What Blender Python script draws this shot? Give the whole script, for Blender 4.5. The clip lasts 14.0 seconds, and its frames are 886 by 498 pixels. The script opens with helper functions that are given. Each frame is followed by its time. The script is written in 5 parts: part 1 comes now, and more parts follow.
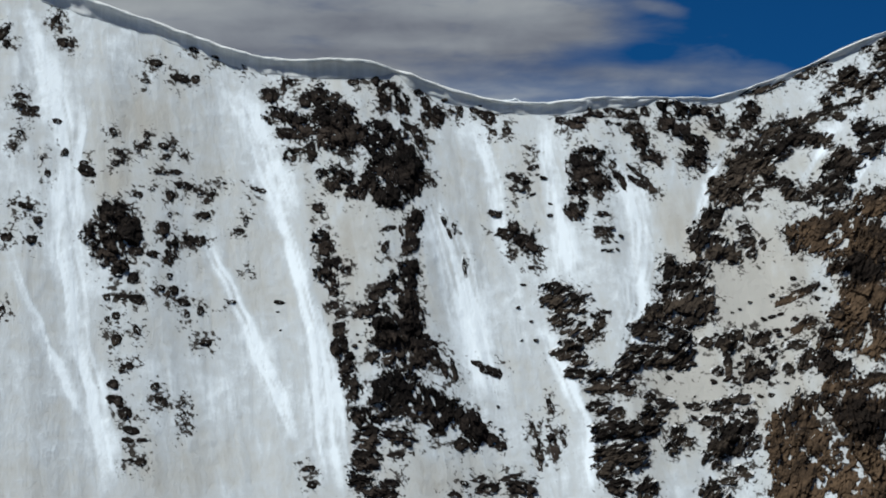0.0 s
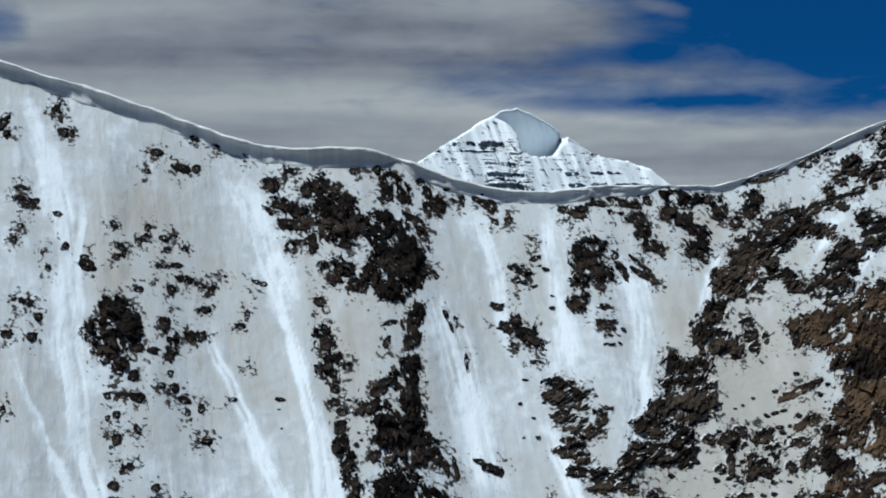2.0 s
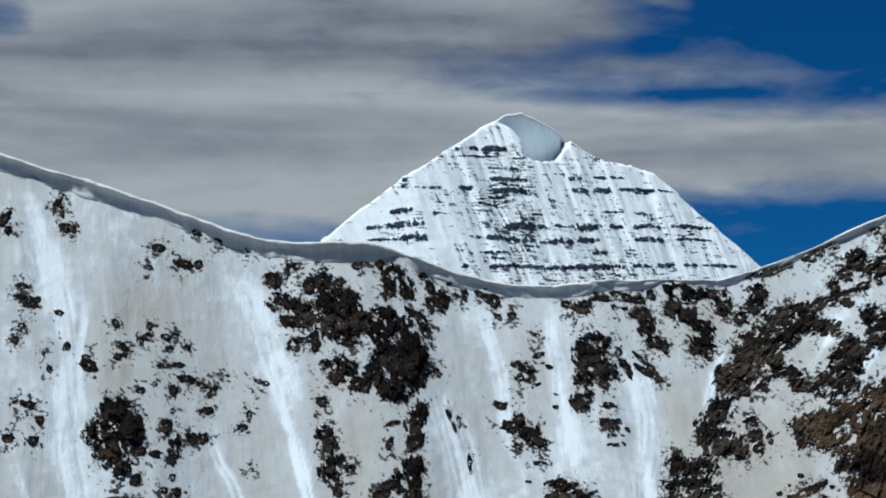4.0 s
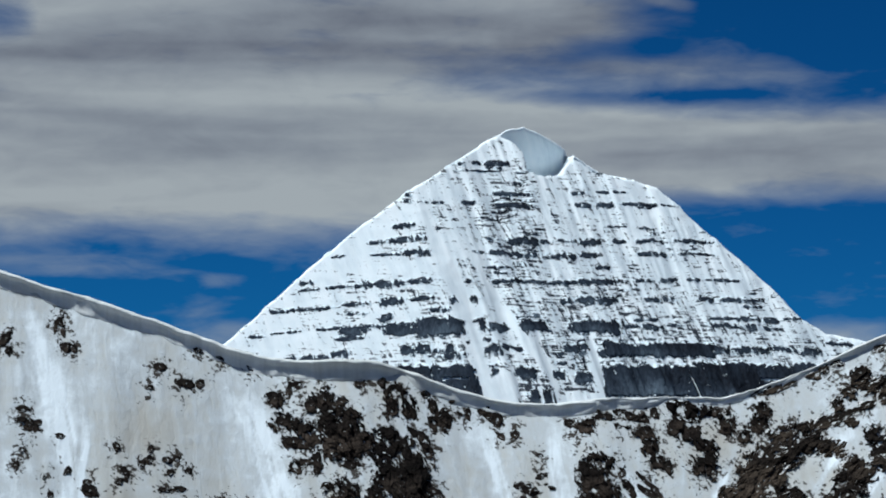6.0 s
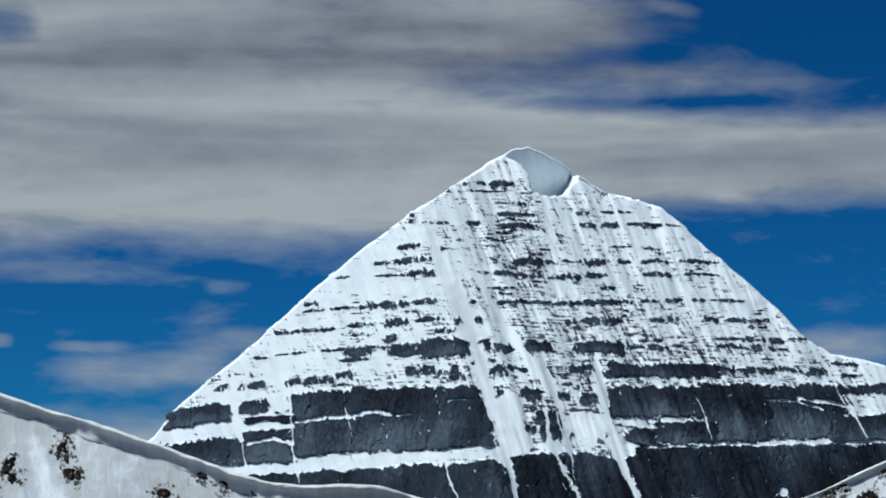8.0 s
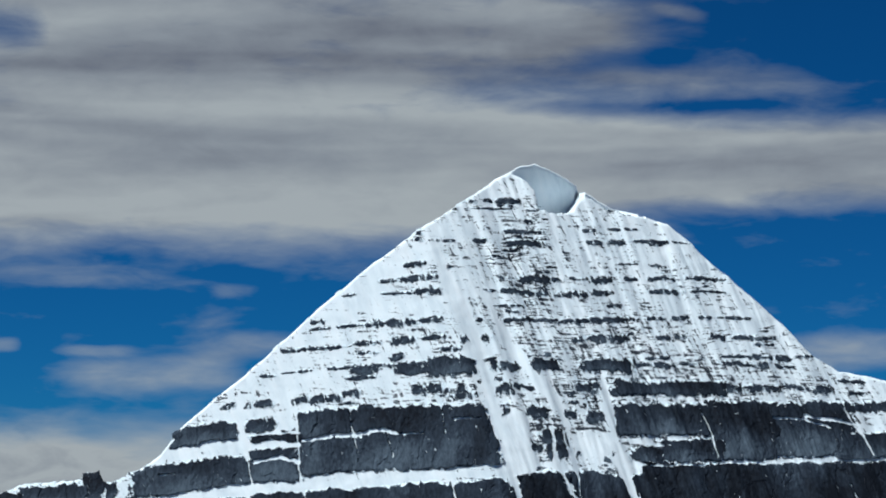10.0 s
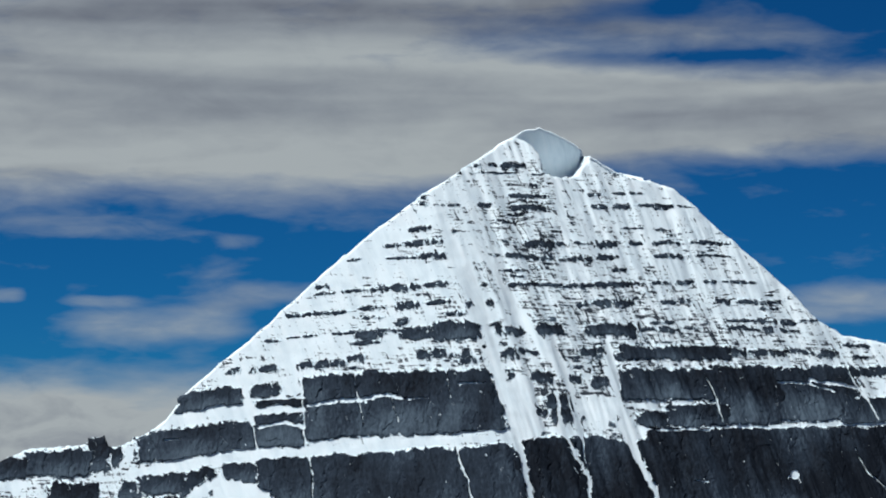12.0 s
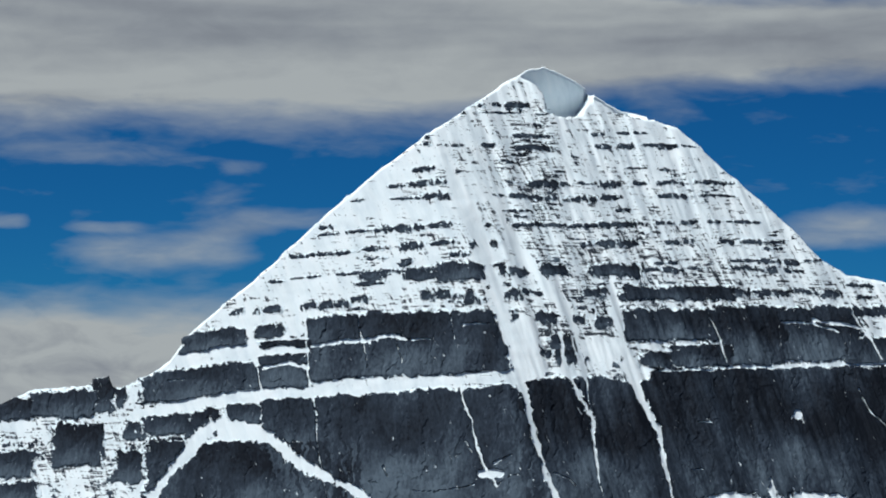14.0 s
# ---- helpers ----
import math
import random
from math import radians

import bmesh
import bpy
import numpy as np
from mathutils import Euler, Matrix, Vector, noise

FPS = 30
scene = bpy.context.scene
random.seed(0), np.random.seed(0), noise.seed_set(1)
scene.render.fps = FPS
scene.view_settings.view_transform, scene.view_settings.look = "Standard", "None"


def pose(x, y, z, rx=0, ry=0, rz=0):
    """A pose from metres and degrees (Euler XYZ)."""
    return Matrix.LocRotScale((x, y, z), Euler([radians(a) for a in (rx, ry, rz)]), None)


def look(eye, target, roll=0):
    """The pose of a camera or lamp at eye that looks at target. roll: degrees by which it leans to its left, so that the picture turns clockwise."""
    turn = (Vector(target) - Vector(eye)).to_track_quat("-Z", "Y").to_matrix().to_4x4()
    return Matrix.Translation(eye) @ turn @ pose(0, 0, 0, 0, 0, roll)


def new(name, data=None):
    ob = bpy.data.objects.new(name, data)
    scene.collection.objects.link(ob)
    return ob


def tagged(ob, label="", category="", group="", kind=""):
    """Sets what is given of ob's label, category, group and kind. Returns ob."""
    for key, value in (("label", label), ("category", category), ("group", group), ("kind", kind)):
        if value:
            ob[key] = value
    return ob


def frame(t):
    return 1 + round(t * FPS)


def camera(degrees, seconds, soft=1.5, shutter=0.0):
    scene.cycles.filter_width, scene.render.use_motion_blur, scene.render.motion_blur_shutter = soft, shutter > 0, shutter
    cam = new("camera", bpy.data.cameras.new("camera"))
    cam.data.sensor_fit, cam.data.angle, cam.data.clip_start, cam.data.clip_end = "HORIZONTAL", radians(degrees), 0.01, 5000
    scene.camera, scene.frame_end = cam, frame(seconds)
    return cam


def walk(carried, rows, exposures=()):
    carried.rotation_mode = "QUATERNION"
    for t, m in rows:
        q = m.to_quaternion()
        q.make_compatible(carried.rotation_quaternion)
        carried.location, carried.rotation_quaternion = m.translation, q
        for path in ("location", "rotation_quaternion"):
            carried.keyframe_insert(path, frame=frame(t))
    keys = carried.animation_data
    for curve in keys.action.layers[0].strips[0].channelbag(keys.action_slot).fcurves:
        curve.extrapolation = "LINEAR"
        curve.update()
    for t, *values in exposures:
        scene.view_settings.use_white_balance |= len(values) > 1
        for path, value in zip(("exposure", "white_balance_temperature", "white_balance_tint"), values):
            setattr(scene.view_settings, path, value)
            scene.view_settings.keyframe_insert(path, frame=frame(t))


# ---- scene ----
cam = camera(20, 14.0, soft=1.9)
walk(cam, [
    (0.0, pose(0, 0, -82.67, 95.500, 0, -0.623)),
    (0.5, pose(0, 0, -78.49, 95.457, 0, -0.609)),
    (1.0, pose(0, 0, -74.04, 95.456, 0, -0.591)),
    (1.5, pose(0, 0, -69.18, 95.487, 0, -0.600)),
    (2.0, pose(0, 0, -63.86, 95.491, 0, -0.583)),
    (2.5, pose(0, 0, -58.50, 95.459, 0, -0.570)),
    (3.0, pose(0, 0, -53.15, 95.408, 0, -0.548)),
    (3.5, pose(0, 0, -47.79, 95.331, 0, -0.536)),
    (4.0, pose(0, 0, -42.61, 95.331, 0, -0.516)),
    (5.2, pose(0, 0, -28.00, 95.345, 0, -0.476)),
    (6.5, pose(0, 0, -12.25, 95.388, 0, -0.429)),
    (7.0, pose(0, 0, -6.06, 95.431, 0, -0.394)),
    (7.5, pose(0, 0, 0.00, 95.455, 0, -0.370)),
    (8.0, pose(0, 0, 6.12, 95.508, 0, -0.345)),
    (8.5, pose(0, 0, 12.28, 95.547, 0, -0.307)),
    (9.0, pose(0, 0, 18.30, 95.594, 0, -0.270)),
    (9.5, pose(0, 0, 24.30, 95.625, 0, -0.233)),
    (10.0, pose(0, 0, 30.40, 95.600, 0, -0.197)),
    (10.5, pose(0, 0, 36.40, 95.475, 0, -0.162)),
    (11.0, pose(0, 0, 42.43, 95.210, 0, -0.130)),
    (11.5, pose(0, 0, 48.68, 94.846, 0, -0.104)),
    (12.0, pose(0, 0, 54.93, 94.470, 0, -0.087)),
    (12.5, pose(0, 0, 61.17, 94.017, 0, -0.060)),
    (13.0, pose(0, 0, 67.41, 93.590, 0, -0.035)),
    (13.5, pose(0, 0, 73.64, 93.156, 0, -0.013)),
    (14.0, pose(0, 0, 79.89, 92.782, 0, -0.000)),
], exposures=[(0.0, 0.0, 6050, 5), (2.0, -0.05, 5720, 3), (7.5, -0.05, 5720, 3), (11.0, -0.02, 5820, 3), (14.0, 0.0, 6000, 4)])

# ---- world: high-altitude sky with drifting grey cloud banks ----
SUN_TO = Vector((-0.42, -0.20, 0.885)).normalized()
sun_elev = math.asin(SUN_TO.z)
sun_az = math.atan2(SUN_TO.x, SUN_TO.y)
world = bpy.data.worlds.new("sky")
scene.world = world
world.use_nodes = True
wt = world.node_tree
wt.nodes.clear()


def node(tree, kind, **props):
    n = tree.nodes.new(kind)
    for key, value in props.items():
        if key in n.inputs:
            n.inputs[key].default_value = value
    return n


def mth(tree, op, a, b=None, c=None):
    n = tree.nodes.new("ShaderNodeMath")
    n.operation = op
    for k, v in enumerate((a, b, c)):
        if v is None:
            continue
        if isinstance(v, (int, float)):
            n.inputs[k].default_value = v
        else:
            tree.links.new(v, n.inputs[k])
    return n.outputs[0]


def ramp(tree, fac, stops):
    n = tree.nodes.new("ShaderNodeValToRGB")
    el = n.color_ramp.elements
    while len(el) < len(stops):
        el.new(0.5)
    for e, (p, c) in zip(el, stops):
        e.position = p
        e.color = (*c, 1) if len(c) == 3 else c
    tree.links.new(fac, n.inputs[0])
    return n.outputs[0]


def mixc(tree, fac, a, b):
    n = tree.nodes.new("ShaderNodeMix")
    n.data_type = "RGBA"
    for sock, v in ((n.inputs[0], fac), (n.inputs[6], a), (n.inputs[7], b)):
        if isinstance(v, (int, float)):
            sock.default_value = v
        elif isinstance(v, tuple):
            sock.default_value = (*v, 1)
        else:
            tree.links.new(v, sock)
    return n.outputs[2]


sky = wt.nodes.new("ShaderNodeTexSky")
sky.sky_type = "NISHITA"
sky.sun_disc = False
sky.sun_elevation, sky.sun_rotation = sun_elev, sun_az
sky.altitude, sky.air_density, sky.dust_density, sky.ozone_density = 5600, 1.0, 0.1, 4.0
tc = wt.nodes.new("ShaderNodeTexCoord")
sep = wt.nodes.new("ShaderNodeSeparateXYZ")
wt.links.new(tc.outputs["Generated"], sep.inputs[0])
AZ = mth(wt, "MULTIPLY", mth(wt, "ARCTAN2", sep.outputs[0], sep.outputs[1]), 180 / math.pi)
EL = mth(wt, "MULTIPLY", mth(wt, "ARCSINE", sep.outputs[2]), 180 / math.pi)


def sky_noise(sx, sy, detail, rough, shift=0.0, distort=0.0):
    comb = wt.nodes.new("ShaderNodeCombineXYZ")
    wt.links.new(mth(wt, "MULTIPLY", AZ, sx), comb.inputs[0])
    wt.links.new(mth(wt, "MULTIPLY", EL, sy), comb.inputs[1])
    comb.inputs[2].default_value = shift
    n = node(wt, "ShaderNodeTexNoise", Scale=1.0, Detail=detail, Roughness=rough, Distortion=distort)
    wt.links.new(comb.outputs[0], n.inputs["Vector"])
    return n.outputs[0]


# cloud banks: azimuth, elevation, half width, half height (degrees), density, drop per degree to the right
CLOUDS = [
    (-6.66, 7.15, 9.8, 1.50, 1.15, 0.00),
    (7.04, 7.55, 7.4, 1.02, 1.05, 0.00),
    (-5.28, 10.6, 9.6, 1.50, 0.95, 0.00),
    (3.30, 10.5, 1.7, 0.60, 0.45, -0.05),
    (6.06, 9.36, 2.9, 0.42, 0.36, 0.00),
    (5.60, 10.95, 0.6, 0.16, 0.35, -0.20),
    (-9.75, 10.5, 0.9, 0.45, -0.62, 0.00),
    (-5.50, 8.95, 8.0, 0.70, 0.38, 0.00),
    (4.60, 8.78, 2.6, 0.16, -0.15, 0.00),
    (4.50, 9.90, 1.3, 0.30, -0.30, 0.00),
    (-7.60, 4.95, 2.6, 0.26, 0.20, 0.00),
    (-4.56, 4.63, 0.5, 0.16, 0.18, 0.00),
    (-6.30, 2.72, 2.1, 0.42, 0.50, 0.03),
    (-3.60, 3.45, 1.5, 0.30, 0.38, 0.03),
    (9.40, 3.20, 1.8, 0.42, 0.52, 0.00),
    (-9.85, 3.37, 0.5, 0.18, 0.42, 0.00),
    (-7.65, 3.25, 0.8, 0.13, 0.34, 0.00),
    (-8.49, 0.15, 5.6, 1.50, 1.00, 0.00),
]
wisp = sky_noise(0.16, 0.75, 4.0, 0.5, 0.3, 0.3)
wisp2 = sky_noise(0.5, 1.6, 4.0, 0.5, 4.2, 0.3)
wisp3 = sky_noise(0.7, 2.4, 6.0, 0.58, 14.0, 0.5)
dens = None
for az, el, wa, we, amp, tilt in CLOUDS:
    u = mth(wt, "SUBTRACT", AZ, az)
    w = mth(wt, "SUBTRACT", EL, mth(wt, "MULTIPLY_ADD", u, tilt, el))
    u2 = mth(wt, "POWER", mth(wt, "ABSOLUTE", mth(wt, "DIVIDE", u, wa)), 4.0)
    w2 = mth(wt, "POWER", mth(wt, "ABSOLUTE", mth(wt, "DIVIDE", w, we)), 3.0)
    g = mth(wt, "MULTIPLY", mth(wt, "EXPONENT", mth(wt, "MULTIPLY", mth(wt, "ADD", u2, w2), -1.0)), amp)
    dens = g if dens is None else mth(wt, "ADD", dens, g)
# the rest of the sky is half covered in the same way
high = mth(wt, "MULTIPLY", mth(wt, "SMOOTH_MIN", 1.0, mth(wt, "MAXIMUM", mth(wt, "MULTIPLY", mth(wt, "SUBTRACT", EL, 12.0), 0.1), 0.0), 0.1), 0.38)
away = mth(wt, "MULTIPLY", mth(wt, "MINIMUM", 1.0, mth(wt, "MAXIMUM", mth(wt, "MULTIPLY", mth(wt, "SUBTRACT", mth(wt, "ABSOLUTE", AZ), 15.0), 0.06), 0.0)), 0.1)
dens = mth(wt, "ADD", dens, mth(wt, "MAXIMUM", high, away))
dens = mth(wt, "ADD", dens, mth(wt, "MULTIPLY", mth(wt, "SUBTRACT", wisp, 0.5), 0.45))
dens = mth(wt, "ADD", dens, mth(wt, "MULTIPLY", mth(wt, "SUBTRACT", wisp2, 0.5), 0.6))
dens = mth(wt, "ADD", dens, mth(wt, "MULTIPLY", mth(wt, "SUBTRACT", wisp3, 0.5), 0.36))
cover = ramp(wt, dens, [(0.10, (0, 0, 0)), (0.45, (0.42, 0.42, 0.42)), (0.82, (1, 1, 1))])
tone = mth(wt, "ADD", mth(wt, "MULTIPLY", sky_noise(0.07, 0.62, 3.0, 0.5, 9.1, 0.4), 0.85), mth(wt, "ADD", mth(wt, "MULTIPLY", wisp2, 0.1), mth(wt, "MULTIPLY", wisp3, 0.1)))
billow = mth(wt, "MULTIPLY", mth(wt, "SUBTRACT", sky_noise(0.55, 1.1, 6.0, 0.6, 21.0, 0.6), 0.5), 0.55)
low_sky = mth(wt, "MINIMUM", mth(wt, "MAXIMUM", mth(wt, "MULTIPLY", mth(wt, "SUBTRACT", 4.0, EL), 0.4), 0.25), 1.0)
tone = mth(wt, "ADD", tone, mth(wt, "MULTIPLY", billow, low_sky))
tone = mth(wt, "ADD", tone, mth(wt, "MINIMUM", mth(wt, "MULTIPLY", mth(wt, "SUBTRACT", 8.8, EL), 0.035), 0.13))
cloud_col = ramp(wt, tone, [(0.32, (0.150, 0.154, 0.183)), (0.48, (0.268, 0.273, 0.292)), (0.64, (0.40, 0.40, 0.395))])
tint = wt.nodes.new("ShaderNodeVectorMath")
tint.operation = "MULTIPLY"
wt.links.new(sky.outputs[0], tint.inputs[0])
tint.inputs[1].default_value = (0.006, 0.0265, 0.043)
sky_col = mixc(wt, cover, tint.outputs[0], cloud_col)
bg = node(wt, "ShaderNodeBackground", Strength=1.0)
wt.links.new(sky_col, bg.inputs[0])
wout = wt.nodes.new("ShaderNodeOutputWorld")
wt.links.new(bg.outputs[0], wout.inputs[0])

sun_data = bpy.data.lights.new("sun", "SUN")
sun_data.energy, sun_data.angle, sun_data.color = 4.8, radians(7.0), (1.0, 0.965, 0.91)
sun_ob = new("sun", sun_data)
sun_ob.matrix_world = look(SUN_TO * 900, (0, 0, 0))


# ---- materials ----
def material(name):
    m = bpy.data.materials.new(name)
    m.use_nodes = True
    t = m.node_tree
    b = t.nodes["Principled BSDF"]
    return m, t, b


def tex(t, scale, detail=4.0, rough=0.55, stretch=(1, 1, 1), turn=(0, 0, 0), distort=0.0):
    co = t.nodes.new("ShaderNodeTexCoord")
    tilt = t.nodes.new("ShaderNodeMapping")
    tilt.inputs["Rotation"].default_value = turn
    t.links.new(co.outputs["Object"], tilt.inputs[0])
    mp = t.nodes.new("ShaderNodeMapping")
    mp.inputs["Scale"].default_value = stretch
    t.links.new(tilt.outputs[0], mp.inputs[0])
    n = node(t, "ShaderNodeTexNoise", Scale=scale, Detail=detail, Roughness=rough, Distortion=distort)
    t.links.new(mp.outputs[0], n.inputs["Vector"])
    return n.outputs[0]


def bump(t, b, height, strength, distance):
    n = t.nodes.new("ShaderNodeBump")
    n.inputs["Strength"].default_value, n.inputs["Distance"].default_value = strength, distance
    t.links.new(height, n.inputs["Height"])
    t.links.new(n.outputs[0], b.inputs["Normal"])


def up_facing(t):
    g = t.nodes.new("ShaderNodeNewGeometry")
    s = t.nodes.new("ShaderNodeSeparateXYZ")
    t.links.new(g.outputs["Normal"], s.inputs[0])
    return s.outputs[2]


def snow_material(name, dark, light, clean, grain, streak, bump_m):
    """Wind-packed snow: dusty and clean drifts, streaked down the fall line."""
    m, t, b = material(name)
    broad = tex(t, 0.03 / grain, 5, 0.6)
    lines = tex(t, 0.5 / grain, 5, 0.6, (1.0, 0.25, 0.05), (0, radians(streak), 0), 0.3)
    fine = tex(t, 2.2 / grain, 5, 0.65)
    f = mth(t, "ADD", mth(t, "MULTIPLY", broad, 0.55), mth(t, "MULTIPLY", lines, 0.45))
    col = ramp(t, f, [(0.36, dark), (0.52, light), (0.64, clean)])
    spot = ramp(t, fine, [(0.3, (0.86, 0.86, 0.86)), (0.55, (1, 1, 1))])
    mul = t.nodes.new("ShaderNodeMix")
    mul.data_type, mul.blend_type = "RGBA", "MULTIPLY"
    mul.inputs[0].default_value = 0.7
    t.links.new(col, mul.inputs[6])
    t.links.new(spot, mul.inputs[7])
    t.links.new(mul.outputs[2], b.inputs["Base Color"])
    b.inputs["Roughness"].default_value = 0.75
    b.inputs["Specular IOR Level"].default_value = 0.25
    bump(t, b, mth(t, "ADD", fine, mth(t, "MULTIPLY", lines, 1.2)), 0.6, bump_m)
    return m


def rock_material(name, dark, mid, light, grain, lodge, snow_col, bump_m, bed=(1, 1, 1), turn=(0, 0, 0), slide=(1, 1, 1), slide_turn=0.0, cracks=0.5, wash=0.5, hold=0.85, gloss=0.06):
    """Frost-shattered rock, with snow lodged along its edges, in streaks down the fall line and on what faces up."""
    m, t, b = material(name)
    broad = tex(t, 0.12 / grain, 5, 0.6, bed, turn)
    fine = tex(t, 1.6 / grain, 6, 0.7, bed, turn)
    vor = node(t, "ShaderNodeTexVoronoi", Scale=0.8 / grain)
    vor.feature = "DISTANCE_TO_EDGE"
    co = t.nodes.new("ShaderNodeTexCoord")
    mp = t.nodes.new("ShaderNodeMapping")
    mp.inputs["Scale"].default_value = bed
    mp.inputs["Rotation"].default_value = turn
    t.links.new(co.outputs["Object"], mp.inputs[0])
    t.links.new(mp.outputs[0], vor.inputs["Vector"])
    info = t.nodes.new("ShaderNodeObjectInfo")
    f = mth(t, "ADD", mth(t, "MULTIPLY", broad, 0.6), mth(t, "MULTIPLY", fine, 0.4))
    f = mth(t, "ADD", f, mth(t, "MULTIPLY", mth(t, "SUBTRACT", info.outputs["Random"], 0.5), 0.08))
    f = mth(t, "ADD", f, mth(t, "MULTIPLY", mth(t, "SUBTRACT", tex(t, 0.03 / grain, 4, 0.5), 0.5), wash))
    col = ramp(t, f, [(0.34, dark), (0.5, mid), (0.68, light)])
    at = t.nodes.new("ShaderNodeAttribute")
    at.attribute_name = "solid"
    speck = mth(t, "SUBTRACT", tex(t, 0.7 / grain, 6, 0.66), 0.5)
    streak = mth(t, "SUBTRACT", tex(t, 0.7 / grain, 6, 0.68, slide, (0, radians(slide_turn), 0)), 0.5)
    w = mth(t, "ADD", mth(t, "MULTIPLY", speck, 0.9), mth(t, "MULTIPLY", streak, 2.6))
    w = mth(t, "ADD", w, mth(t, "MULTIPLY", mth(t, "MINIMUM", at.outputs["Fac"], hold), -0.42))
    w = mth(t, "ADD", w, mth(t, "MULTIPLY", up_facing(t), 0.2))
    mask = ramp(t, mth(t, "ADD", w, 0.5), [(lodge + 0.5, (0, 0, 0)), (lodge + 0.56, (1, 1, 1))])
    t.links.new(mixc(t, mask, col, snow_col), b.inputs["Base Color"])
    b.inputs["Roughness"].default_value = 0.85
    b.inputs["Specular IOR Level"].default_value = gloss
    crack = ramp(t, vor.outputs["Distance"], [(0.0, (0, 0, 0)), (0.12, (1, 1, 1))])
    bump(t, b, mth(t, "ADD", fine, mth(t, "MULTIPLY", crack, cracks)), 0.8, bump_m)
    return m


def face_snow_material():
    """The near face: dusty wind-packed snow, cleaner where it has slid."""
    m, t, b = material("dusty_snow")
    at = t.nodes.new("ShaderNodeAttribute")
    at.attribute_name = "fresh"
    broad = tex(t, 0.035, 5, 0.6)
    lines = tex(t, 0.45, 6, 0.65, (1.0, 0.25, 0.09), (0, radians(9), 0), 0.6)
    lumps = tex(t, 0.35, 6, 0.6)
    fine = tex(t, 2.5, 6, 0.7)
    f = mth(t, "ADD", mth(t, "MULTIPLY", broad, 0.45), mth(t, "MULTIPLY", lines, 0.3))
    f = mth(t, "ADD", f, mth(t, "MULTIPLY", lumps, 0.25))
    f = mth(t, "ADD", f, mth(t, "MULTIPLY", at.outputs["Fac"], 0.24))
    f = mth(t, "ADD", f, mth(t, "MULTIPLY", mth(t, "SUBTRACT", fine, 0.5), 0.10))
    f = mth(t, "ADD", mth(t, "MULTIPLY", mth(t, "SUBTRACT", f, 0.5), 1.35), 0.5)
    col = ramp(t, f, [(0.22, (0.40, 0.385, 0.35)), (0.40, (0.45, 0.455, 0.440)), (0.54, (0.485, 0.512, 0.526)), (0.74, (0.74, 0.79, 0.822))])
    gr = t.nodes.new("ShaderNodeAttribute")
    gr.attribute_name = "grit"
    chips = mth(t, "SUBTRACT", tex(t, 1.1, 6, 0.68, (1.0, 1.0, 0.7), (0, radians(25), 0)), 0.5)
    drift = mth(t, "SUBTRACT", tex(t, 0.25, 4, 0.6), 0.5)
    w = mth(t, "ADD", mth(t, "MULTIPLY", chips, 1.6), mth(t, "MULTIPLY", drift, 0.8))
    w = mth(t, "ADD", w, mth(t, "MULTIPLY", gr.outputs["Fac"], 0.46))
    mask = ramp(t, w, [(0.46, (0, 0, 0)), (0.54, (1, 1, 1))])
    t.links.new(mixc(t, mask, col, (0.032, 0.026, 0.021)), b.inputs["Base Color"])
    b.inputs["Roughness"].default_value = 0.75
    b.inputs["Specular IOR Level"].default_value = 0.2
    bump(t, b, mth(t, "ADD", mth(t, "MULTIPLY", fine, 0.45), mth(t, "ADD", lines, lumps)), 0.65, 0.4)
    return m


SNOW_NEAR = face_snow_material()
SNOW_LIP = snow_material("wind_crust_snow", (0.56, 0.57, 0.55), (0.67, 0.68, 0.665), (0.79, 0.80, 0.795), 0.8, 0, 0.1)


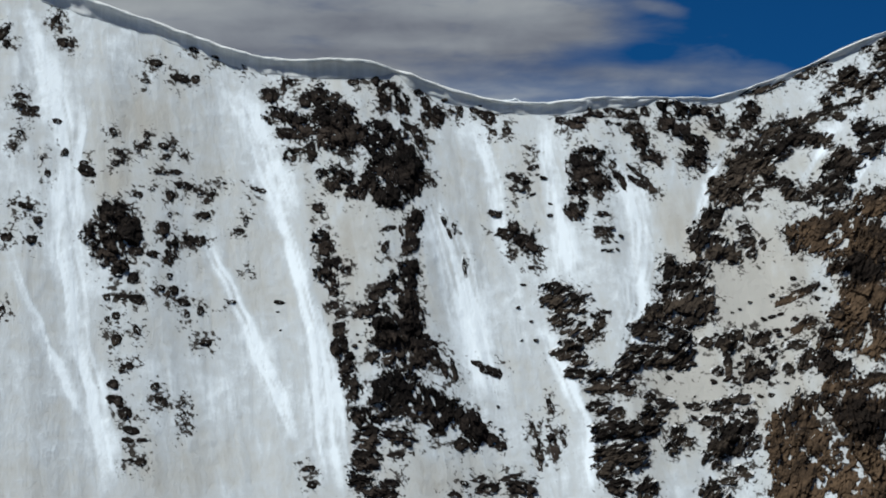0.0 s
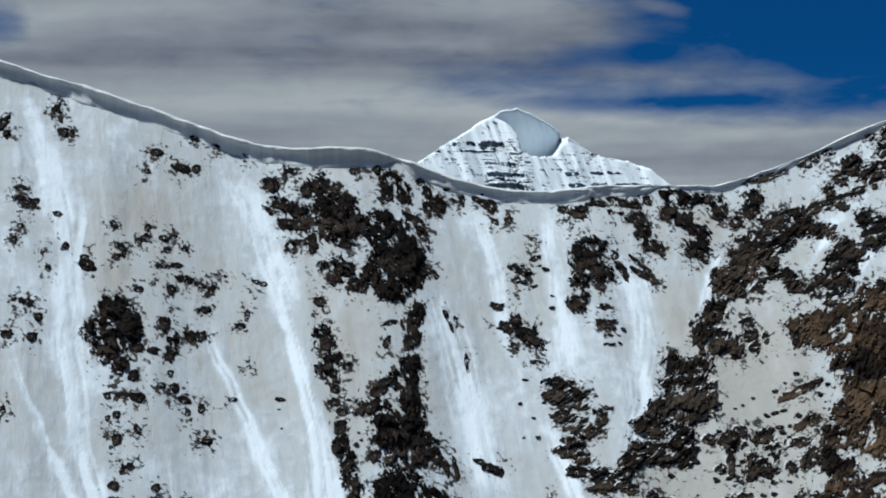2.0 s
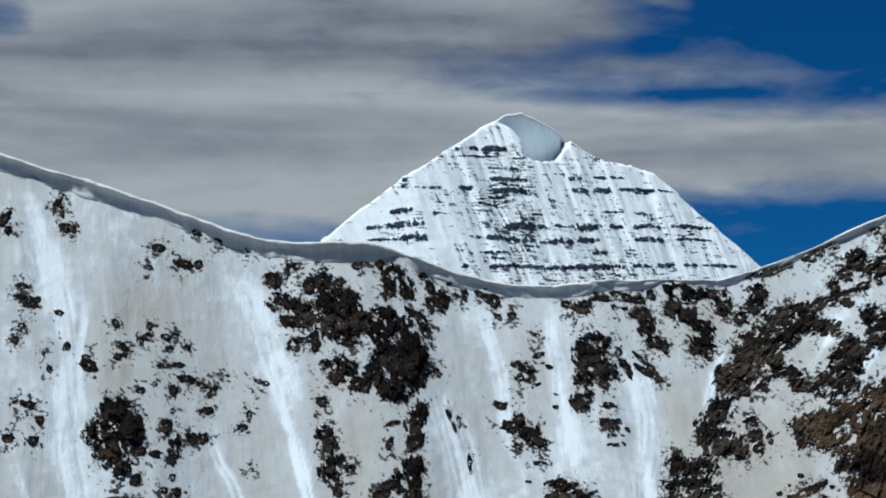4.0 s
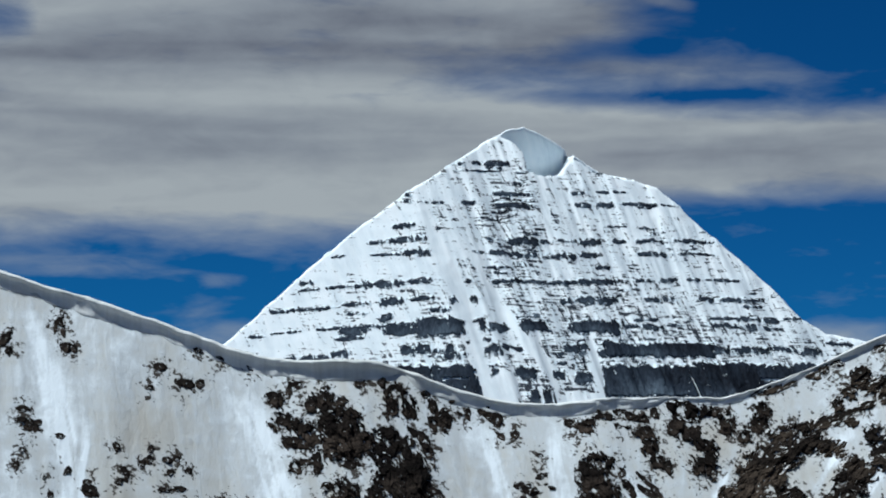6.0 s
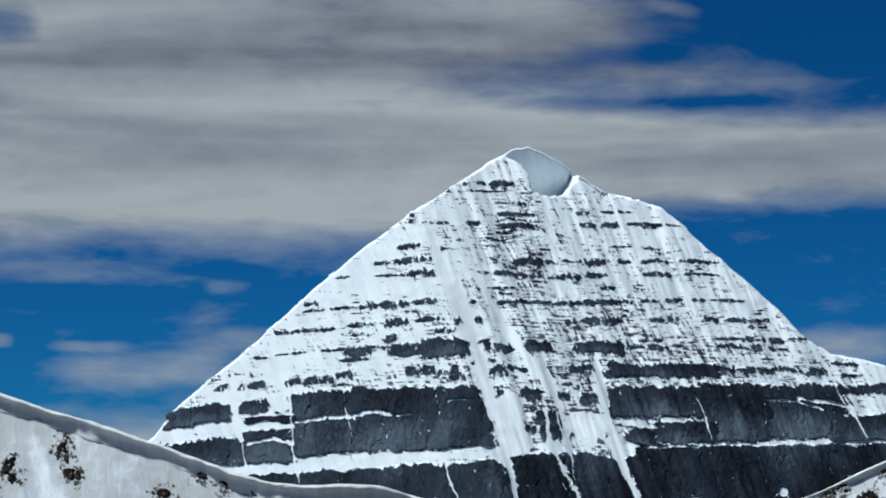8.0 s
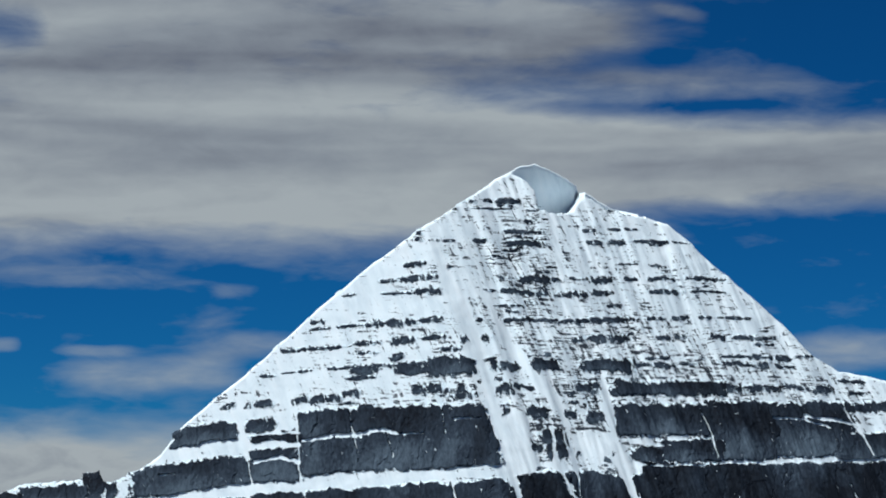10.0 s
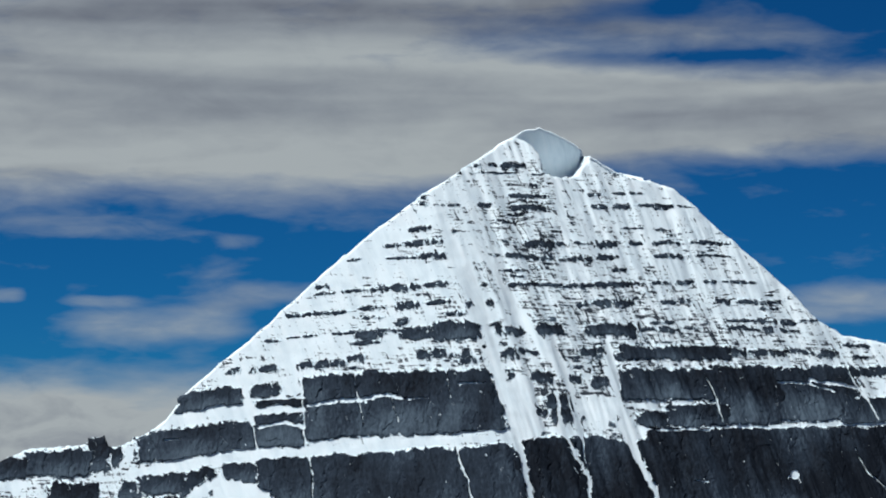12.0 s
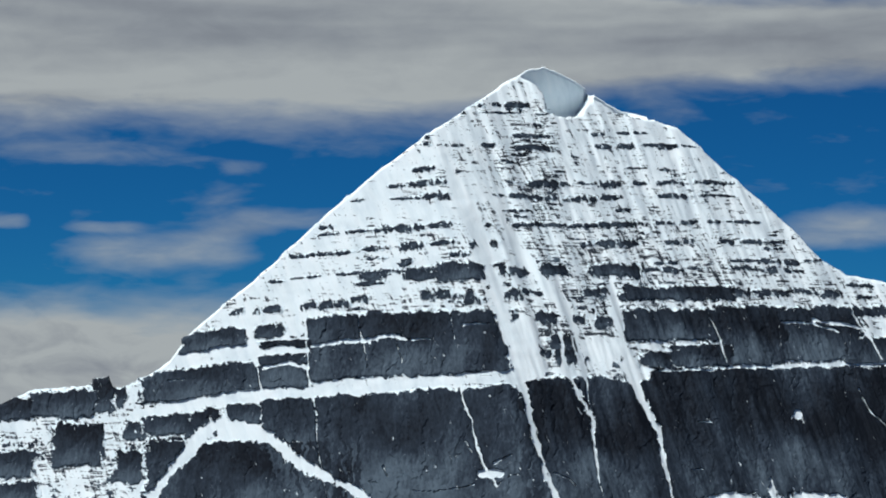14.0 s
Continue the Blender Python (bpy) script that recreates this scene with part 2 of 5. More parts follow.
def peak_snow_material():
    """The far face: clean snow, thin dark ledges and streaks of bare rock too fine to build."""
    m, t, b = material("mountain_snow")
    at = t.nodes.new("ShaderNodeAttribute")
    at.attribute_name = "bare"
    broad = tex(t, 0.012, 5, 0.6)
    flutes = tex(t, 0.05, 6, 0.65, (1.0, 0.3, 0.10), (0, radians(23), 0), 0.4)
    fine = tex(t, 0.3, 5, 0.65)
    f = mth(t, "ADD", mth(t, "MULTIPLY", broad, 0.4), mth(t, "MULTIPLY", flutes, 0.6))
    # the blue cast in these snow colours stands in for distance haze
    col = ramp(t, f, [(0.36, (0.68, 0.745, 0.785)), (0.50, (0.81, 0.865, 0.89)), (0.62, (0.87, 0.905, 0.92))])
    ledges = mth(t, "SUBTRACT", tex(t, 0.22, 6, 0.66, (0.11, 0.3, 1.0), (0, 0, 0), 0.5), 0.5)
    runs = mth(t, "SUBTRACT", tex(t, 0.13, 6, 0.68, (1.0, 0.3, 0.10), (0, radians(23), 0), 0.4), 0.5)
    w = mth(t, "ADD", mth(t, "MULTIPLY", ledges, 1.9), mth(t, "MULTIPLY", mth(t, "MAXIMUM", runs, -0.06), -2.0))
    w = mth(t, "ADD", w, mth(t, "MULTIPLY", mth(t, "SUBTRACT", broad, 0.5), 0.5))
    scratch = mth(t, "SUBTRACT", tex(t, 0.16, 5, 0.7, (1.0, 0.3, 0.05), (0, radians(25), 0), 0.3), 0.5)
    w = mth(t, "ADD", w, mth(t, "MULTIPLY", mth(t, "MAXIMUM", mth(t, "SUBTRACT", scratch, 0.05), 0.0), 2.6))
    w = mth(t, "ADD", w, at.outputs["Fac"])
    mask = ramp(t, w, [(0.30, (0, 0, 0)), (0.37, (1, 1, 1))])
    t.links.new(mixc(t, mask, col, (0.035, 0.042, 0.055)), b.inputs["Base Color"])
    b.inputs["Roughness"].default_value = 0.8
    b.inputs["Specular IOR Level"].default_value = 0.2
    bump(t, b, mth(t, "ADD", mth(t, "MULTIPLY", fine, 0.4), flutes), 0.5, 2.2)
    return m


SNOW_FAR = peak_snow_material()
ROCK_NEAR = rock_material("brown_rock", (0.0030, 0.0024, 0.0022), (0.0120, 0.0092, 0.0076), (0.062, 0.047, 0.037), 1.0, 0.17, (0.55, 0.57, 0.58), 0.2, slide=(1, 1, 0.22), slide_turn=28, cracks=0.12, wash=0.3)
ROCK_SHELF = rock_material("umber_rock", (0.0036, 0.0029, 0.0025), (0.0145, 0.0112, 0.0089), (0.076, 0.058, 0.043), 1.0, 0.13, (0.60, 0.60, 0.59), 0.2, slide=(1, 1, 0.25), slide_turn=-35, cracks=0.12, wash=0.3)
ROCK_OCHRE = rock_material("ochre_rock", (0.0036, 0.0028, 0.0024), (0.0150, 0.0108, 0.0082), (0.110, 0.072, 0.043), 1.4, 0.22, (0.58, 0.58, 0.57), 0.3, (1, 1, 0.45), (0, radians(-20), 0), slide=(1, 1, 0.3), slide_turn=-30, cracks=0.12, wash=0.5)
# far walls: the strong wash paints pale haze patches into the rock colour
ROCK_FAR = rock_material("slate_rock", (0.0050, 0.0075, 0.0130), (0.0255, 0.0355, 0.0525), (0.092, 0.120, 0.152), 9.0, 0.07, (0.78, 0.86, 0.90), 0.45, (1.3, 1, 0.4), slide=(1.6, 1, 0.22), slide_turn=20, cracks=0.05, wash=1.0, hold=1.2, gloss=0.14)
GROUND = snow_material("scree_ground", (0.06, 0.055, 0.05), (0.10, 0.093, 0.083), (0.22, 0.215, 0.21), 30.0, 0, 2.0)


# ---- noise on arrays ----
def hash2(ix, iz, seed):
    h = (ix.astype(np.int64) * 374761393 + iz.astype(np.int64) * 668265263 + seed * 974634541) & 0xFFFFFFFF
    h = ((h ^ (h >> 13)) * 1274126177) & 0xFFFFFFFF
    h = (h ^ (h >> 16)) & 0xFFFFFF
    return h / float(0xFFFFFF)


def vnoise(x, z, seed=0):
    ix, iz = np.floor(x), np.floor(z)
    fx, fz = x - ix, z - iz
    fx, fz = fx * fx * (3 - 2 * fx), fz * fz * (3 - 2 * fz)
    a, b = hash2(ix, iz, seed), hash2(ix + 1, iz, seed)
    c, d = hash2(ix, iz + 1, seed), hash2(ix + 1, iz + 1, seed)
    return (a + (b - a) * fx) * (1 - fz) + (c + (d - c) * fx) * fz


def fbm(x, z, seed=0, octaves=4, gain=0.5):
    """Fractal noise, about -1 to 1."""
    total, amp, norm = 0, 1.0, 0
    for k in range(octaves):
        total = total + amp * (2 * vnoise(x * 2 ** k + 17.3 * k, z * 2 ** k - 9.1 * k, seed + k) - 1)
        norm += amp
        amp *= gain
    return total / norm * 1.6


def blocks(x, z, size, seed=0, lean=0.0, tall=1.0):
    """Broken blocks: cells with their own height and tilt."""
    c, s = math.cos(lean), math.sin(lean)
    px, pz = (c * x + s * z) / size, (-s * x + c * z) / (size * tall)
    ix, iz = np.floor(px), np.floor(pz)
    best = np.full(np.shape(px), 9.0)
    out = np.zeros(np.shape(px))
    for dx in (-1, 0, 1):
        for dz in (-1, 0, 1):
            jx, jz = ix + dx, iz + dz
            qx, qz = jx + hash2(jx, jz, seed), jz + hash2(jx, jz, seed + 1)
            d = (px - qx) ** 2 + (pz - qz) ** 2
            h = hash2(jx, jz, seed + 2) + (px - qx) * (hash2(jx, jz, seed + 3) - 0.5) * 2.0 + (pz - qz) * (hash2(jx, jz, seed + 4) - 0.75) * 1.8
            near = d < best
            best, out = np.where(near, d, best), np.where(near, h, out)
    return out


# ---- the two landforms, as depth over (x, z) ----
CREST = [
    (-190, 62.2), (-125, 40.2), (-88, 26.2), (-74.9, 21.6), (-66.6, 19.6), (-53.5, 14.9),
    (-40.4, 10.1), (-32.1, 7.7), (-23.9, 7.2), (-14.4, 7.5), (-8.5, 6.8), (-3.2, 5.4),
    (6.9, 1.2), (15.2, -1), (19.9, -1.2), (25.8, -1.8), (31.7, -1.1), (37.7, -0.3),
    (48.3, -0.3), (55.4, -0.1), (62.5, -0.5), (69.7, 1.9), (80.4, 5.5), (90, 10.3),
    (98.1, 13.5), (125, 24.5), (190, 43.5),
]
CX = np.array([p[0] for p in CREST])
CZ = np.array([p[1] for p in CREST])


def crest_z(x):
    return (np.interp(x, CX, CZ) + np.interp(x - 2, CX, CZ) + np.interp(x + 2, CX, CZ)) / 3


# slid-snow tracks down the face: half width, then points x, z
TRACKS = [
    (2.5, (-82.42, 19.73), (-75.31, 2.418), (-69, -19.21), (-67.94, -33.75), (-63.14, -54.27), (-54.09, -84.77)),
    (1.4, (-67.32, -3.888), (-67.37, -19.17), (-66.22, -34.89)),
    (3, (-37.18, 1.499), (-29.28, -17.88), (-22.74, -39.88), (-17.72, -59.34), (-13.35, -84.79)),
    (1.4, (-43.1, -29.4), (-33.21, -49.25), (-27.18, -62.65), (-20.3, -76.56)),
    (2.5, (27.07, -5.071), (28.62, -23.26), (29.99, -42.84)),
    (2.8, (41.86, -13.11), (45.36, -29.59), (43.05, -46.42), (38.24, -61.27)),
    (1.5, (23.26, -44.02), (28.63, -60.12), (31.88, -70.04), (32.13, -84.82)),
    (1.4, (64.53, -7.872), (59.14, -22.06), (53.47, -34.49)),
    (1.6, (12.28, -3.93), (15.45, -20.79), (18.38, -39.29)),
    (1, (-79.54, -34.01), (-69.28, -54.36), (-59.24, -72.51)),
    (1, (-13.2, -21.62), (-16.9, -31.5)),
    (1.1, (52.68, -9.171), (52.32, -20.81)),
    (3.4, (2.747, -21.18), (10.37, -48.81), (14.37, -66.79)),
    (3, (-16.1, 3.118), (-11.31, -0.8712), (-8.872, -6.799)),
    (2.3, (89.24, -3.685), (81.09, -16.26), (75.79, -23.69)),
    (1.8, (94.95, -10.49), (86.92, -21.61), (82.94, -27.65)),
]
# dusty patches: x, z, half width, half height
DUST = [
    (-57, -7.3, 8, 5.7), (-12.9, -33.9, 4.6, 12.6), (51.8, -27.1, 5.2, 6.9), (67.8, -46.5, 10.3, 5.7), (47.2, -71.1, 6.9, 9.2), (8.8, -81.7, 10.3, 4.6),
    (-44.7, -78.7, 12.6, 6.9), (80, -16.2, 4.6, 3.4), (-60, -22.6, 3.4, 6.9), (63.9, -53.4, 22.9, 19.5), (60.2, -10.5, 6.9, 6.9), (73.7, -41.9, 16.1, 13.8),
    (60.6, -64.6, 17.2, 6.9),
]


def bent(points):
    px = np.array([p[0] for p in points], float)
    pz = np.array([p[1] for p in points], float)
    order = np.argsort(pz)
    return px[order], pz[order]


def clean_snow(x, z):
    """How fresh the snow is: above 0 in slide tracks, below 0 in dusty patches."""
    out = np.zeros(np.shape(x))
    for k, (half, *points) in enumerate(TRACKS):
        px, pz = bent(points)
        mid = np.interp(z, pz, px) + 0.5 * fbm(z / 9, z * 0, 700 + k, 3)
        along = np.clip((z - pz[0]) / 9, 0, 1) * np.clip((pz[-1] - z) / 9, 0, 1)
        d = (x - mid) / (half * (1 + 0.35 * fbm(z / 12, z * 0, 720 + k, 2)))
        body = np.exp(-np.abs(d) ** 2.6) * (0.75 + 0.55 * fbm((x - mid) / 0.7, z / 16, 740 + k, 3))
        out = np.maximum(out, along * body)
    for x0, z0, rx, rz in DUST:
        out = out - 0.7 * np.exp(-((x - x0) / rx) ** 2 - ((z - z0) / rz) ** 2) * (0.8 + 0.4 * fbm((x + 0.2 * z) / 3, z / 9, 760, 3))
    return out


def slope_y(x, z):
    """The snow face of the near ridge: about 55 degrees, with shallow ribs and runnels."""
    down = crest_z(x) - z
    k = np.clip(down / 12, 0, 1)
    rib = 1.3 * fbm(x / 26 + 0.004 * z, z / 120, 5, 3) + 0.30 * fbm((x + 0.15 * z) / 4.5, z / 40, 9, 3)
    gully = -2.2 * np.exp(-((x - 44 + 0.12 * z) / 9.0) ** 2) + 2.2 * np.exp(-((x + 2 + 0.05 * z) / 10.0) ** 2)
    return 523 - 0.71 * down - k * (rib + gully * np.clip(down / 30, 0, 1)) + 0.05 * fbm((0.8 * x + 0.6 * z) / 1.5, (0.8 * z - 0.6 * x) / 1.5, 13, 3)


SKYLINE = [
    (-922, -31), (-793, 7), (-738, 25), (-683, 49), (-598, 55), (-587, 58),
    (-582, 69), (-559, 70), (-551, 51), (-542, 49), (-494, 72), (-458, 96),
    (-432, 139), (-367, 196), (-293, 260), (-218, 334), (-122, 420), (-24, 496),
    (46, 546), (107, 594), (149, 620), (182, 632), (206, 622), (262, 593),
    (282, 577), (334, 550), (386, 536), (427, 521), (457, 494), (517, 436),
    (597, 366), (645, 316), (679, 278), (724, 252), (796, 239), (935, 199),
    (1142, 97),
]
SX = np.array([p[0] for p in SKYLINE], float)
SZ = np.array([p[1] for p in SKYLINE], float)


def skyline_z(x):
    return np.interp(x, SX, SZ) + 2.0 * fbm(x / 22, x * 0, 3, 4)


def peak_base(x, z):
    """The south face of the peak: two fluted walls meeting in a rib."""
    edge = x - (-13 + (500 - z) * 0.27)
    y = 4440 - 0.5 * (623 - z) + np.where(edge > 0, 0.36 * edge, -0.06 * edge)
    flute = fbm((x + 0.32 * (z - 300)) / 26, z / 260, 21, 4)
    y = y - 7 * flute * np.clip((edge + 40) / 120, 0, 1) - 1.0 * fbm((x + 0.3 * z) / 11, z / 80, 23, 4)
    return y - 0.5 * fbm(x / 30, z / 14, 31, 3)


def peak_y(x, z):
    """The face with the steep hollow under the summit and the turned-away edge beside it."""
    y = peak_base(x, z)
    left = np.interp(z, [546, 575, 594, 607, 616], [186, 180, 169, 143, 122]) + 3 * fbm(z / 9, x * 0, 33, 3)
    right = 243 + (z - 548) * 0.62 + 3 * fbm(z / 9, x * 0, 34, 3)
    low = 546 + 4 * fbm(x / 9, x * 0, 35, 3)
    inside = np.clip((x - left) / 5, 0, 1) * np.clip((right + 10 - x) / 10, 0, 1) * np.clip((z - low + 10) / 10, 0, 1)
    wall = 4565 + 1.15 * (x - 188) - 0.6 * (z - 622)
    y = y + inside * np.maximum(wall - y, 0)
    floor = np.interp(x, [258, 272, 292, 311, 331, 361, 392], [586, 573, 560, 547, 541, 537, 534]) + 3 * fbm(x / 12, x * 0, 36, 3)
    strip = np.clip((x - 260) / 4, 0, 1) * np.clip((402 - x) / 50, 0, 1) * np.clip((z - floor) / 3, 0, 1)
    return y + strip * (8 + 2.2 * (x - 260))


# ---- mesh helpers ----
def put(ob, name, values):
    a = ob.data.attributes.new(name, "FLOAT", "POINT")
    a.data.foreach_set("value", np.asarray(values, np.float32).ravel())


def mesh_from(name, verts, faces, mat, smooth=False):
    me = bpy.data.meshes.new(name)
    verts, faces = np.asarray(verts, np.float32), np.asarray(faces, np.int32)
    me.vertices.add(len(verts))
    me.vertices.foreach_set("co", verts.ravel())
    me.loops.add(faces.size)
    me.loops.foreach_set("vertex_index", faces.ravel())
    me.polygons.add(len(faces))
    n = faces.shape[1]
    me.polygons.foreach_set("loop_start", np.arange(0, faces.size, n, dtype=np.int32))
    me.polygons.foreach_set("use_smooth", np.full(len(faces), smooth, bool))
    me.update(calc_edges=True)
    me.materials.append(mat)
    return me


def grid_faces(rows, cols, keep=None):
    i = np.arange(rows * cols).reshape(rows, cols)
    f = np.stack([i[:-1, :-1], i[:-1, 1:], i[1:, 1:], i[1:, :-1]], -1)
    return f[keep] if keep is not None else f.reshape(-1, 4)


def pieces(keep):
    """Labels of the connected patches of a mask of quads."""
    lab = np.where(keep, np.arange(keep.size).reshape(keep.shape) + 1, 0)
    while True:
        pad = np.pad(lab, 1)
        best = lab
        for a, b in ((0, 1), (2, 1), (1, 0), (1, 2), (0, 0), (0, 2), (2, 0), (2, 2)):
            best = np.maximum(best, pad[a:a + lab.shape[0], b:b + lab.shape[1]])
        best = np.where(keep, best, 0)
        for _ in range(2):
            flat = np.concatenate([[0], best.ravel()])
            best = np.maximum(best, flat[best])
        if (best == lab).all():
            return lab
        lab = best


def relief_parts(name, part_name, x0, x1, z0, z1, step, surface, height, mat, below, most=10):
    """Like relief(), with each loose piece of some size as a part of its own."""
    xs, zs = np.arange(x0, x1 + step, step), np.arange(z0, z1 + step, step)
    X, Z = np.meshgrid(xs, zs)
    H, E = height(X, Z)
    ok = H > below
    out = H > 0
    keep = ok[:-1, :-1] | ok[:-1, 1:] | ok[1:, 1:] | ok[1:, :-1]
    shown = out[:-1, :-1] | out[:-1, 1:] | out[1:, 1:] | out[1:, :-1]
    lab = pieces(keep)
    ids, seen = np.unique(lab[shown & keep], return_counts=True)
    if not len(ids):
        return None
    order = ids[np.argsort(-seen)]
    count = {int(a): int(b) for a, b in zip(ids, seen)}
    P = np.stack([X, surface(X, Z) - np.maximum(H, below * 3), Z], -1).reshape(-1, 3)
    groups = [[a] for a in order if count[int(a)] >= 14][:most] or [[order[0]]]
    used_ids = [g[0] for g in groups]
    rest = [a for a in order if a not in used_ids and count[int(a)] >= 2]
    if rest:
        groups.append(rest)
    top = None
    for k, g in enumerate(groups):
        f = grid_faces(len(zs), len(xs), np.isin(lab, g))
        used, inv = np.unique(f, return_inverse=True)
        v = P[used]
        centre = v.mean(0)
        loose = rest and k == len(groups) - 1
        ob = new(name if k == 0 else "rock_fragments" if loose else part_name, mesh_from(name, v - centre, inv.reshape(-1, 4), mat))
        ob.location = centre if k == 0 else centre - np.array(top.location)
        put(ob, "solid", E.ravel()[used])
        if k == 0:
            top = ob
        else:
            ob.parent = top
            if loose:
                tagged(ob, kind="stuff")
    return top


def relief(name, x0, x1, z0, z1, step, surface, height, mat, parent=None, below=-0.6, smooth=False):
    """A patch that stands out of the surface by height(x, z) metres; what would lie well below it is left out."""
    xs = np.arange(x0, x1 + step, step)
    zs = np.arange(z0, z1 + step, step)
    X, Z = np.meshgrid(xs, zs)
    H, E = height(X, Z)
    ok = H > below
    keep = ok[:-1, :-1] | ok[:-1, 1:] | ok[1:, 1:] | ok[1:, :-1]
    if not keep.any():
        return None
    Y = surface(X, Z) - np.maximum(H, below * 3)
    f = grid_faces(len(zs), len(xs), keep)
    used, inv = np.unique(f, return_inverse=True)
    v = np.stack([X.ravel(), Y.ravel(), Z.ravel()], -1)[used]
    centre = v.mean(0)
    ob = new(name, mesh_from(name, v - centre, inv.reshape(-1, 4), mat, smooth))
    ob.location = centre
    put(ob, "solid", E.ravel()[used])
    if parent:
        ob.parent = parent
    return ob


# ---- ground ----
def ground():
    xs = np.concatenate([np.linspace(-9000, -1500, 16), np.linspace(-1400, 1400, 141), np.linspace(1500, 9000, 16)])
    ys = np.concatenate([np.linspace(-6000, -300, 20), np.linspace(-200, 5200, 200), np.linspace(5400, 12000, 20)])
    X, Y = np.meshgrid(xs, ys)
    Z = -300 + 14 * fbm(X / 600, Y / 600, 51, 5)
    ob = new("ground", mesh_from("ground", np.stack([X, Y, Z], -1).reshape(-1, 3), grid_faces(len(ys), len(xs)), GROUND, True))
    tagged(ob, "broad valley floor of grey scree patched with old snow", "ground", kind="structure")


ground()


# ---- near ridge ----
# outcrops: x, z, half width, half height, turn in degrees
CREST_CRAGS = [
    (-30.3, -0.8, 1.4, 2.01, 30), (-27.2, 1.7, 0.59, 1.91, -10), (-25.8, 2.3, 1.06, 0.83, 0), (-28.7, -5.7, 2.68, 2.23, -20),
    (-24.5, -6.7, 2.91, 1.97, -30), (-22.7, -9.3, 2.07, 1.95, -30), (-26.4, -9.8, 2.8, 1.04, -10), (-25.4, -14.8, 1.27, 1.53, 0),
    (-23.6, -13.7, 1.49, 0.51, 0), (-35.7, 5.9, 1.05, 0.68, -20), (-33.3, 5.7, 1.05, 0.96, 0), (-12.9, 2.3, 0.94, 0.55, 0),
    (-8.5, 2.8, 0.71, 0.82, 0), (-20.2, 1.4, 0.7, 0.55, 0),
]
MIDDLE_CRAGS = [
    (-23.0, -1.9, 1.65, 1.75, -30), (-20.1, -1.1, 2.34, 1.77, -20), (-16.9, -1.3, 1.76, 1.08, 0), (-18.5, -5.8, 2.9, 3.72, 0),
    (-15.6, -7.1, 3.24, 3.67, -20), (-13.2, -9.8, 2.77, 3.11, 0), (-15.7, -11.6, 3.23, 1.93, 0), (-18.6, -10.3, 2.3, 3.1, 0),
    (-21.2, -13.5, 0.92, 2.3, 0), (-14.2, -14.3, 1.26, 0.77, 0), (-11.1, -9.0, 1.38, 1.57, 0), (-17.2, -18.2, 2.05, 1.13, 30),
    (-14.8, -19.5, 2.73, 1.76, 0), (-16.6, -21.3, 1.59, 1.52, 0), (-19.5, -18.6, 0.92, 0.63, 0), (-12.6, -22.5, 1.36, 1.75, -10),
    (-10.9, -23.5, 0.68, 0.99, 0),
]
TOWER_CRAGS = [
    (-5.7, 0.6, 2, 2.29, 0), (-6.4, -2.9, 1.75, 2.41, 0), (-3.5, -2.2, 1.29, 2.55, 0), (-2.1, -2.7, 0.71, 1.6, 0),
    (-7.1, -8.3, 2.55, 1.85, 0), (-5.3, -11.3, 3.23, 3.4, 0), (-8.3, -11.5, 2.07, 2.34, 0), (-3.9, -15.8, 4.59, 4.9, 0),
    (-6.7, -16.6, 3.2, 3.59, 0), (-2.7, -20.3, 3.88, 4.1, 0), (-5.2, -23.5, 3.17, 2.76, 0), (-0.7, -17.6, 2.3, 3.61, 0),
    (-8.9, -20.5, 1.59, 2.78, 0), (-10.3, -21.2, 1.36, 2.51, -10), (-0.9, -8.2, 1.98, 0.67, -35), (0.7, -11.0, 1.16, 2.1, 20),
    (1.6, -12.6, 0.58, 1.84, 10),
]
CREST_CHIPS = [
    (2.2, -2.4, 0.59, 2.01, 15), (0.5, 0.3, 0.83, 0.81, 0), (2.2, -5.9, 0.71, 1.74, 10), (5.0, -5.3, 1.42, 2.14, -20),
    (4.5, -3.5, 0.95, 0.94, 0), (9.3, -3.8, 0.47, 1.2, 10), (12.1, -3.4, 0.71, 0.81, 0), (14.9, -4.3, 0.71, 1.21, -20),
    (15.8, -5.2, 0.47, 1.07, 0), (2.5, 1.0, 0.36, 0.81, 0), (3.3, -20.2, 1.15, 0.51, -50), (2.1, -19.4, 0.81, 0.51, -40),
    (-19.2, -26.4, 1.24, 1.11, 20), (16.0, -8.3, 0.82, 0.53, -40), (18.9, -8.1, 0.82, 0.8, -40), (17.1, -2.5, 0.83, 0.55, -40),
    (13.5, -3.9, 0.71, 0.67, 0),
]
LOWER_CRAGS = [
    (-18.7, -32.5, 1.9, 1.57, 0), (-17.8, -35.2, 2, 1.92, 0), (-16.8, -38.2, 1.89, 1.9, 0), (-17.8, -40.2, 1.76, 1.54, 0),
    (-16.6, -42.5, 1.43, 1.52, 0), (-16.0, -44.3, 0.88, 0.82, 0), (-13.6, -39.7, 0.88, 0.59, 0), (-15.9, -46.9, 0.98, 0.69, 0),
    (0.0, -28.3, 1.24, 2.46, -10), (-0.9, -31.1, 1.68, 2.45, -15), (0.0, -33.8, 1.23, 1.57, 0), (-1.5, -35.0, 0.89, 1.44, 0),
    (-6.0, -34.8, 0.44, 1.08, -25), (-5.4, -30.9, 1.01, 0.49, 20),
]
